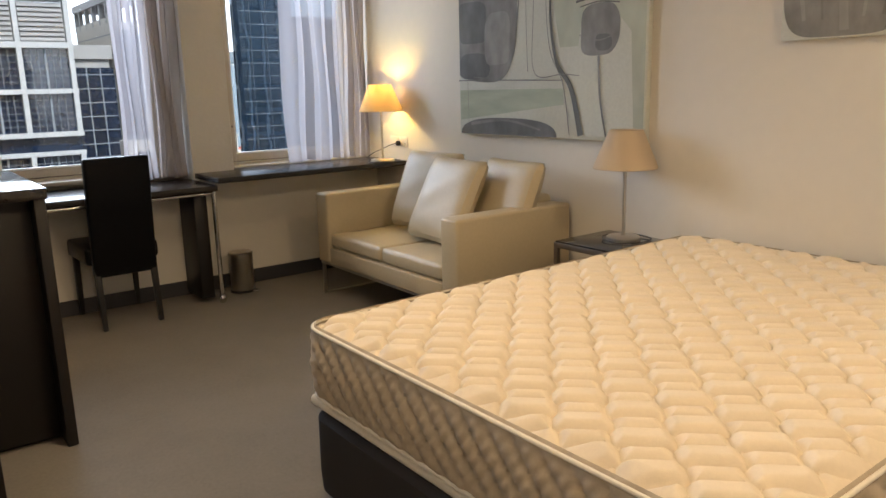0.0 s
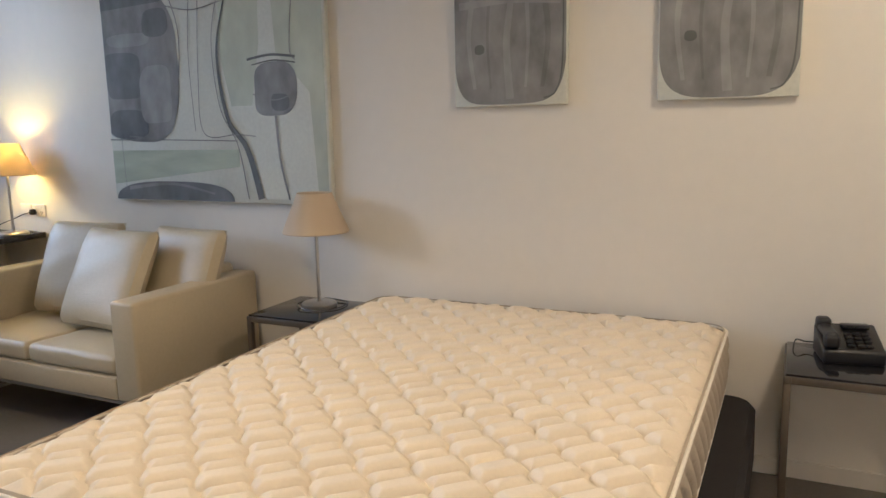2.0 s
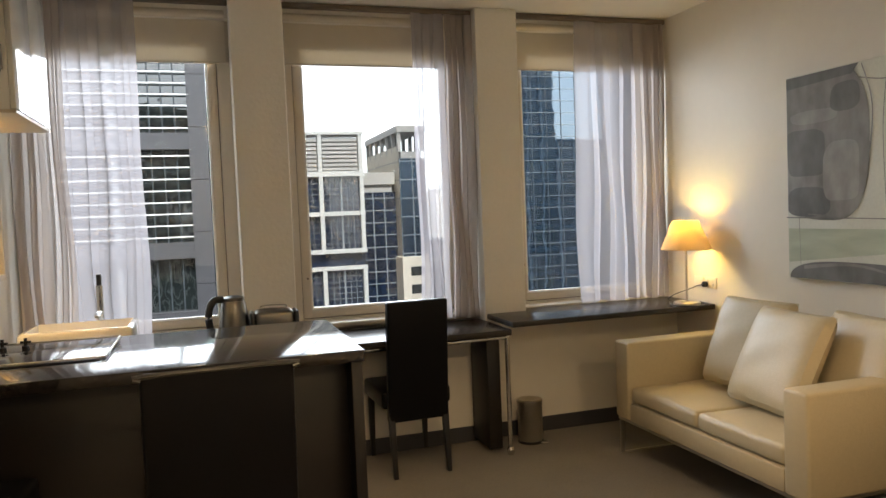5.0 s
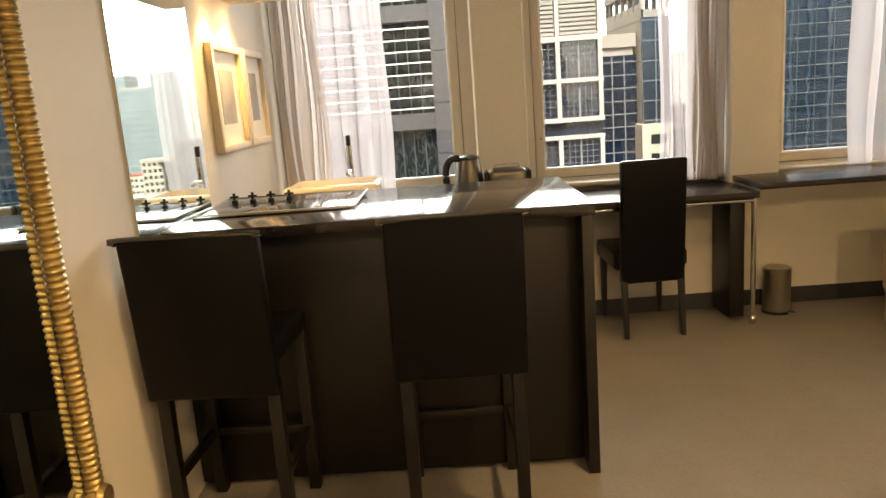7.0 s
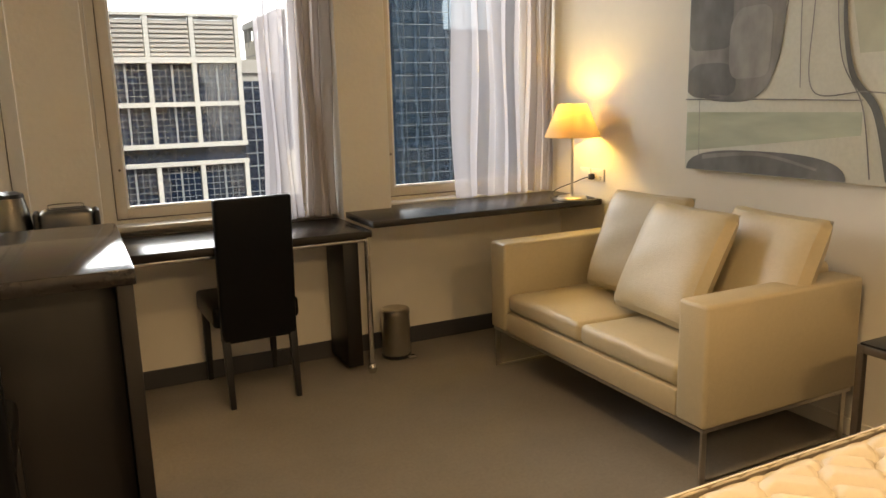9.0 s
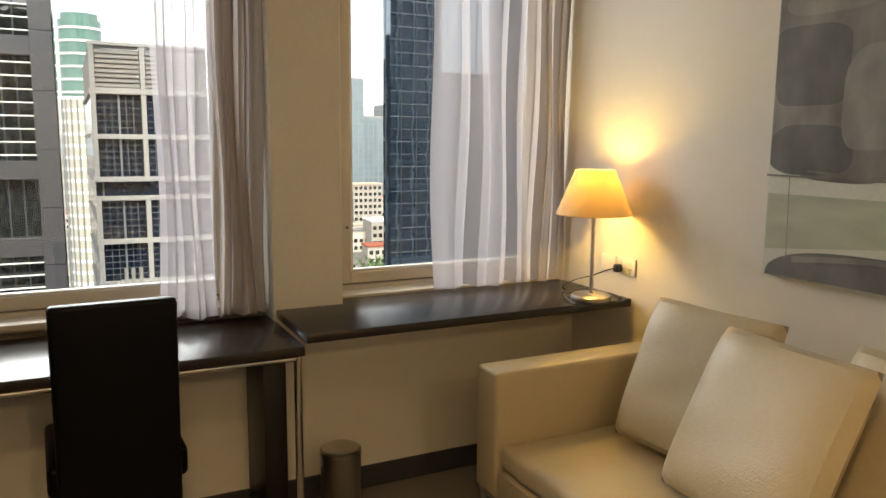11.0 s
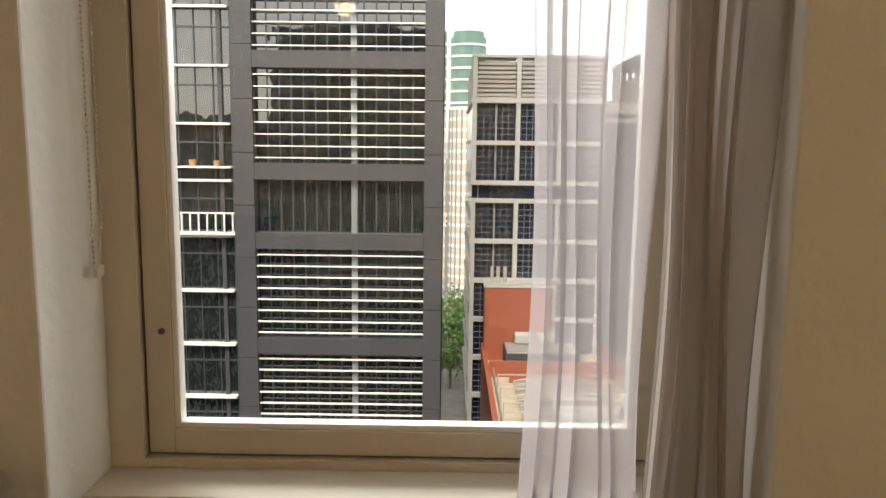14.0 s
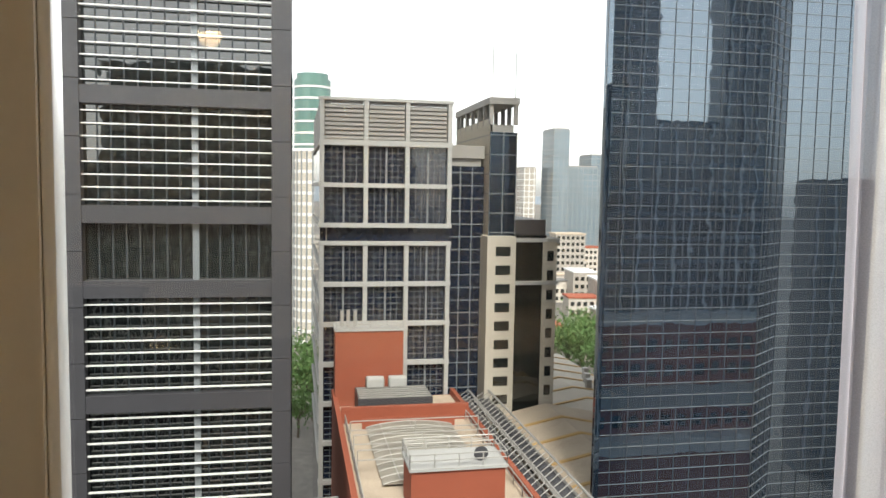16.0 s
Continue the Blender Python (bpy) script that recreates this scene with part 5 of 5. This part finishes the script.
rb = thing("terraced_office", (0, 75.5, 0), label="low dark glazed office with pale corner bays", category="building")
part("glass", box(20.6, 24.4, 0, 14, GZ, -3.2), NIGHT_GLASS, rb, smooth=False)
for z in (-3.7, -8.3):
    part("ledge", box(20.6, 25.8, -0.4, 14, z - 0.25, z + 0.15), GREY_CONCRETE, rb, "pale ledge", False)
part("corner_bay", box(24.0, 25.6, -0.1, 14, GZ, -3.9), CREAM_CONCRETE, rb, "cream corner bay", False)
for q in range(8):
    part("window", box(24.5, 25.2, -0.14, -0.05, -6.0 - q * 2.1, -4.9 - q * 2.1), NIGHT_GLASS, rb, "small dark window", False)
part("roof_room", box(20.7, 24.6, 1, 12, -3.2, -1.6), DARK_PANEL, rb, smooth=False)

# right-hand dark glass tower with a chamfered corner
bt = thing("blue_glass_tower", (0, 0, 0), label="tall dark blue mirror-glass tower with a fine grid", category="building")
corners = [(19.6, 50.0), (32.6, 50.0), (36.0, 52.5), (60, 52.5), (60, 90), (39.5, 90)]
TZ = 75.0
for i, (a, b) in enumerate(zip(corners, corners[1:] + corners[:1])):
    d = Vector((b[0] - a[0], b[1] - a[1], 0))
    L = d.length
    rz = math.degrees(math.atan2(d.y, d.x))
    fc = part("curtain_wall", box(0, L, 0, 0.4, GZ, TZ), BLUE_GLASS, bt, "blue mirror glass", False)
    fc.matrix_basis = pose(a[0], a[1], 0, 0, 0, rz)
    if i in (0, 1, 2):
        m, h = bmesh.new(), bmesh.new()
        n = max(1, round(L / 1.3))
        for q in range(n + 1):
            box(L * q / n - 0.022, L * q / n + 0.022, -0.05, 0, GZ, TZ, bm=m)
        z = GZ
        while z < TZ:
            box(0, L, -0.045, 0, z - 0.016, z + 0.016, bm=h)
            z += 0.95
        part("mullions", m, DARK_MULLION, fc, smooth=False)
        part("transoms", h, MULLION, fc, smooth=False)
part("roof", box(34, 58, 54, 84, TZ - 0.5, TZ), CROWN, bt, smooth=False)

# teal round tower and far skyline
tt = thing("round_tower", (2.9, 222, 0), label="pale round tower with a teal glazed top", category="building")
part("teal_top", turned([(5.3, 12), (5.3, 32.5), (4.6, 32.6), (4.6, 34.2), (0, 34.4)], 40), TEAL_GLASS, tt, "teal glazed storeys")
part("shaft", turned([(5.3, GZ), (5.3, 12)], 40), CREAM_CONCRETE, tt, "cream shaft")
g = bmesh.new()
for q in range(19):
    turned([(5.3, -44 + q * 3.1), (5.42, -44 + q * 3.1), (5.42, -43.1 + q * 3.1), (5.3, -43.1 + q * 3.1)], 40, bm=g)
for q in range(6):
    turned([(5.3, 13.5 + q * 3.3), (5.45, 13.5 + q * 3.3), (5.45, 14.1 + q * 3.3), (5.3, 14.1 + q * 3.3)], 40, bm=g)
part("floor_bands", g, LOUVRE, tt)
vv = bmesh.new()
for q in range(20):
    a = 2 * math.pi * q / 20
    tube([(5.3 * math.cos(a), 5.3 * math.sin(a), GZ), (5.3 * math.cos(a), 5.3 * math.sin(a), 12)], 0.28, 6, bm=vv)
part("ribs", vv, MULLION, tt, "dark window strips")
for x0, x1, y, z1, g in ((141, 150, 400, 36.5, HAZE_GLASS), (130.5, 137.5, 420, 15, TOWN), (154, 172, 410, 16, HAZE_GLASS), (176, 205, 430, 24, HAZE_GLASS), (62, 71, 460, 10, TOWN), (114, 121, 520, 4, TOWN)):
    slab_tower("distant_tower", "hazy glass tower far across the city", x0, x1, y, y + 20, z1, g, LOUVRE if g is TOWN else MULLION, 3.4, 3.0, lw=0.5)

# terracotta roof building
RZ = -20.0
rd = thing("terracotta_building", (0, 0, 0), label="terracotta building with skylight and roof plant", category="building")
part("wall", box(1.55, 14.2, 44.0, 74.5, GZ, RZ), TERRACOTTA, rd, "terracotta rendered wall", False)
part("deck", box(2.0, 13.8, 44.36, 74.2, RZ, RZ + 0.05), ROOF_BEIGE, rd, "weathered beige deck", False)
part("parapet", box(1.5, 1.95, 44.0, 74.5, RZ, RZ + 1.0), TERRACOTTA, rd, "terracotta parapet", False)
part("parapet", box(13.85, 14.25, 44.0, 74.5, RZ, RZ + 0.7), TERRACOTTA, rd, "terracotta parapet", False)
part("parapet", box(1.96, 13.84, 44.0, 44.35, RZ, RZ + 0.45), TERRACOTTA, rd, "terracotta parapet", False)
part("cross_wall", box(1.96, 13.84, 66.0, 66.5, RZ, RZ + 1.5), TERRACOTTA, rd, "terracotta upstand", False)
part("lift_room", box(5.3, 11.7, 46.2, 49.6, RZ, -17.0), TERRACOTTA, rd, "terracotta plant room", False)
part("lift_room_roof", box(5.15, 11.85, 46.05, 49.75, -17.0, -16.8), GREY_CONCRETE, rd, "pale roof slab", False)
ar = turned([(0, 0), (0.45, 0), (0.5, 0.15), (0.0, 0.2)], 20)
part("extract_fan", ar, DARK_PANEL, rd, "round dark fan").matrix_basis = pose(10.2, 47.2, -16.3, 90)
part("stair_room", box(1.7, 8.4, 71.5, 74.4, RZ, -12.5), TERRACOTTA, rd, "terracotta stair block", False)
part("stair_room_roof", box(1.6, 8.5, 71.4, 74.5, -12.5, -12.2), GREY_CONCRETE, rd, smooth=False)
for xx in (2.4, 3.0, 3.7):
    part("flue", tube([(xx, 72.5, -12.2), (xx, 72.5, -10.6)], 0.18, 10), RAIL, rd)
vt = bmesh.new()
for q in range(13):
    a = math.pi * (0.18 + 0.64 * q / 12)
    for yy in (51.0, 64.0):
        vt.verts.new((7.9 + 4.6 * math.cos(a), yy, RZ - 0.25 + 1.9 * math.sin(a) * 0.5))
vs = list(vt.verts)
for q in range(12):
    vt.faces.new((vs[2 * q], vs[2 * q + 2], vs[2 * q + 3], vs[2 * q + 1]))
vt.faces.new([vs[2 * q] for q in range(13)])
vt.faces.new([vs[2 * q + 1] for q in range(13)][::-1])
vault = part("skylight_vault", vt, SKYLIGHT, rd, "dusty glazed barrel skylight", False)
rb2 = bmesh.new()
for q in range(11):
    yy = 51.0 + 1.3 * q
    tube([(7.9 + 4.62 * math.cos(math.pi * (0.18 + 0.64 * s / 10)), yy, RZ - 0.22 + 1.92 * 0.5 * math.sin(math.pi * (0.18 + 0.64 * s / 10))) for s in range(11)], 0.04, 5, bm=rb2)
for s in (2, 5, 8):
    a = math.pi * (0.18 + 0.64 * s / 10)
    tube([(7.9 + 4.62 * math.cos(a), 51, RZ - 0.22 + 1.92 * 0.5 * math.sin(a)), (7.9 + 4.62 * math.cos(a), 64, RZ - 0.22 + 1.92 * 0.5 * math.sin(a))], 0.04, 5, bm=rb2)
part("ribs", rb2, RAIL, vault, smooth=False)
part("vault_end", box(3.7, 12.1, 64.05, 64.4, RZ, RZ + 1.0), TERRACOTTA, rd, smooth=False)
part("plant_deck", box(3.6, 10.6, 67, 71.2, RZ + 0.1, RZ + 2.0), DARK_PANEL, rd, "dark louvred plant deck", False)
for q in range(6):
    part("deck_slat", box(3.7, 10.5, 67.2 + q * 0.68, 67.35 + q * 0.68, RZ + 2.0, RZ + 2.1), RAIL, rd, smooth=False)
for xx in (4.6, 6.8):
    part("cooling_unit", box(xx, xx + 1.8, 70.0, 71.0, RZ + 2.1, RZ + 3.2, 0.2), GREY_CONCRETE, rd, "pale cooling unit", False)


def railing(pts, h, posts, parent):
    r = bmesh.new()
    for a, b in zip(pts, pts[1:]):
        a, b = Vector(a), Vector(b)
        for k in (h, h * 0.55):
            tube([a + Vector((0, 0, k)), b + Vector((0, 0, k))], 0.05, 5, bm=r)
        n = max(1, int((b - a).length / posts))
        for q in range(n + 1):
            c = a + (b - a) * q / n
            tube([c, c + Vector((0, 0, h))], 0.045, 5, bm=r)
    part("railing", r, RAIL, parent, "galvanised railing", False)


railing([(5.2, 46.2, -16.8), (11.8, 46.2, -16.8), (11.8, 49.6, -16.8), (5.2, 49.6, -16.8), (5.2, 46.2, -16.8)], 0.9, 1.6, rd)
railing([(2.3, 45.8, RZ), (2.3, 65.6, RZ)], 1.0, 2.0, rd)
railing([(13.5, 45.8, RZ), (13.5, 65.6, RZ)], 1.0, 2.0, rd)
railing([(2.3, 46.0, RZ), (13.5, 46.0, RZ)], 0.8, 2.0, rd)
for yy in (53.5, 57.0, 60.5):
    railing([(2.4, yy, RZ + 0.3), (13.4, yy, RZ + 0.3)], 1.7, 5.5, rd)
railing([(1.8, 71.4, -12.2), (8.4, 71.4, -12.2)], 0.7, 1.6, rd)
# trussed walkways beside the roof
for x in (15.0, 17.1):
    wk = thing("roof_walkway", (x, 0, 0), label="long trussed metal walkway between the roofs", category="walkway", group="roof walkways")
    part("tray", box(-0.75, 0.75, 40, 74, RZ - 0.6, RZ - 0.5), DARK_PANEL, wk, "dark grating", False)
    ru = bmesh.new()
    for q in range(35):
        yy = 40 + q
        tube([(-0.8, yy, RZ - 0.5), (0.8, yy + 0.5, RZ + 0.4)], 0.05, 4, bm=ru)
    for xx, zz in ((-0.8, RZ - 0.45), (0.8, RZ + 0.45), (0.8, RZ - 0.45)):
        tube([(xx, 40, zz), (xx, 74, zz)], 0.11, 5, bm=ru)
    part("truss", ru, CROWN, wk, "weathered grey truss", False)
    for yy in (41, 57, 73):
        part("post", box(-0.2, 0.2, yy - 0.2, yy + 0.2, GZ, RZ - 0.6), DARK_PANEL, wk, smooth=False)
# weathered roofs beyond
for x0, x1, y0, y1, z, mt_ in ((18.3, 30, 51.5, 73.6, -22.3, ROOF_BEIGE), (25.9, 40, 76, 112, -24.8, ROOF_PALE)):
    wr = thing("low_roof_building", ((x0 + x1) / 2, (y0 + y1) / 2, 0), label="low building with a weathered beige roof", category="building")
    w, d = (x1 - x0) / 2, (y1 - y0) / 2
    part("wall", box(-w, w, -d, d, GZ, z), CREAM_CONCRETE, wr, smooth=False)
    r = bmesh.new()
    v = [r.verts.new(q) for q in ((-w, -d, z), (w, -d, z), (w, d, z), (-w, d, z), (0, -d, z + 1.2), (0, d, z + 1.2))]
    for f in ((0, 4, 5, 3), (4, 1, 2, 5), (0, 1, 4), (3, 5, 2)):
        r.faces.new([v[k] for k in f])
    part("roof", r, mt_, wr, "shallow weathered roof", False)
    for q in range(int(2 * d / 5)):
        tr = bmesh.new()
        for y in (-d + 2 + q * 5, -d + 2.4 + q * 5):
            for xx, zz in ((-w, z - 0.1), (w, z - 0.1), (w, z + 0.12), (0, z + 1.34), (-w, z + 0.12)):
                tr.verts.new((xx, y, zz))
        tv = list(tr.verts)
        tr.faces.new(tv[:5])
        tr.faces.new(tv[5:][::-1])
        for k in range(5):
            tr.faces.new((tv[k], tv[k + 5], tv[(k + 1) % 5 + 5], tv[(k + 1) % 5]))
        bmesh.ops.recalc_face_normals(tr, faces=tr.faces[:])
        part("ridge_trim", tr, ROOF_OCHRE, wr, "ochre joint trim", False)
    for q in range(3):
        part("vent", box(w * 0.3 + q, w * 0.3 + q + 0.7, -d * 0.3 + q * 3, -d * 0.3 + q * 3 + 0.8, z + 0.5, z + 2.0, 0.05), RAIL, wr, "grey roof vent", False)
# small dark annexe in the lane
an = thing("lane_annexe", (-0.8, 50, 0), label="dark metal annexe with a glazed roof in the lane", category="building")
part("body", box(-1.0, 2.0, -3, 3, GZ, -23.5), DARK_PANEL, an, smooth=False)
part("vent_box", box(-0.6, 1.6, -1, 2, -23.4, -21.2), DARK_PANEL, an, smooth=False)
part("louvre_cap", box(-0.7, 1.7, -1.1, 2.1, -21.1, -20.8), ROOF_GREY, an, smooth=False)
rng = random.Random(7)
# low city beyond
for q in range(150):
    y = rng.uniform(150, 620)
    x = rng.uniform(-0.05, 0.75) * y + rng.uniform(-8, 8)
    if abs(x - 3) < 9 and y < 260:
        continue
    w, d, h = rng.uniform(5, 16), rng.uniform(6, 16), rng.uniform(3, 14) + (y > 350) * rng.uniform(0, 14)
    t = thing("town_building", (x, y, GZ), rng.uniform(-10, 10), "small pale building in the distant city", "building", "distant city buildings")
    part("wall", box(-w / 2, w / 2, -d / 2, d / 2, 0, h), TOWN, t, smooth=False)
    part("roof", box(-w / 2 - 0.3, w / 2 + 0.3, -d / 2 - 0.3, d / 2 + 0.3, h, h + 0.6), rng.choice((ROOF_GREY, ROOF_BEIGE, TERRACOTTA, LOUVRE)), t, smooth=False)
    wi = bmesh.new()
    for a in range(int(w / 2.5)):
        for b in range(int(h / 3.2)):
            box(-w / 2 + 0.7 + a * 2.5, -w / 2 + 2.2 + a * 2.5, -d / 2 - 0.06, -d / 2, 1 + b * 3.2, 2.6 + b * 3.2, bm=wi)
    if wi.verts:
        part("windows", wi, NIGHT_GLASS, t, smooth=False)
    else:
        wi.free()


def tree(x, y, s, seed):
    r = random.Random(seed)
    t = thing("tree", (x, y, GZ), label="leafy green street tree", category="tree", group="street trees")
    tr = bmesh.new()
    tube([(0, 0, 0), (0.1, 0, 0.25 * s), (0.05, 0.1, 0.5 * s)], 0.03 * s, 7, bm=tr)
    for k in range(6):
        a = k * 1.05
        tube([(0.05, 0.05, 0.4 * s), (0.18 * s * math.cos(a), 0.18 * s * math.sin(a), 0.6 * s), (0.3 * s * math.cos(a), 0.3 * s * math.sin(a), 0.75 * s)], 0.012 * s, 5, bm=tr)
    part("trunk", tr, BARK, t)
    verts, faces = [], []
    for k in range(900):
        c = Vector((r.gauss(0, 0.24), r.gauss(0, 0.24), r.gauss(0.72, 0.15))) * s
        q = Euler((r.uniform(0, 6), r.uniform(0, 6), r.uniform(0, 6))).to_quaternion()
        e = s * r.uniform(0.025, 0.055)
        n = len(verts)
        verts += [c + q @ Vector(p) * e for p in ((-1, 0, 0), (0, -0.6, 0.1), (1, 0, 0), (0, 0.6, 0.1))]
        faces.append((n, n + 1, n + 2, n + 3))
    me = bpy.data.meshes.new("crown")
    me.from_pydata(verts, [], faces)
    me.materials.append(LEAVES)
    o = new("crown", me)
    o.parent = t


for i, (x, y, s) in enumerate(((1.5, 150, 12), (0.5, 165, 11), (3, 180, 12), (-1.5, 140, 9), (66, 175, 14), (72, 182, 13), (62, 190, 13), (80, 200, 13), (70, 165, 12))):
    tree(x, y, s, i)
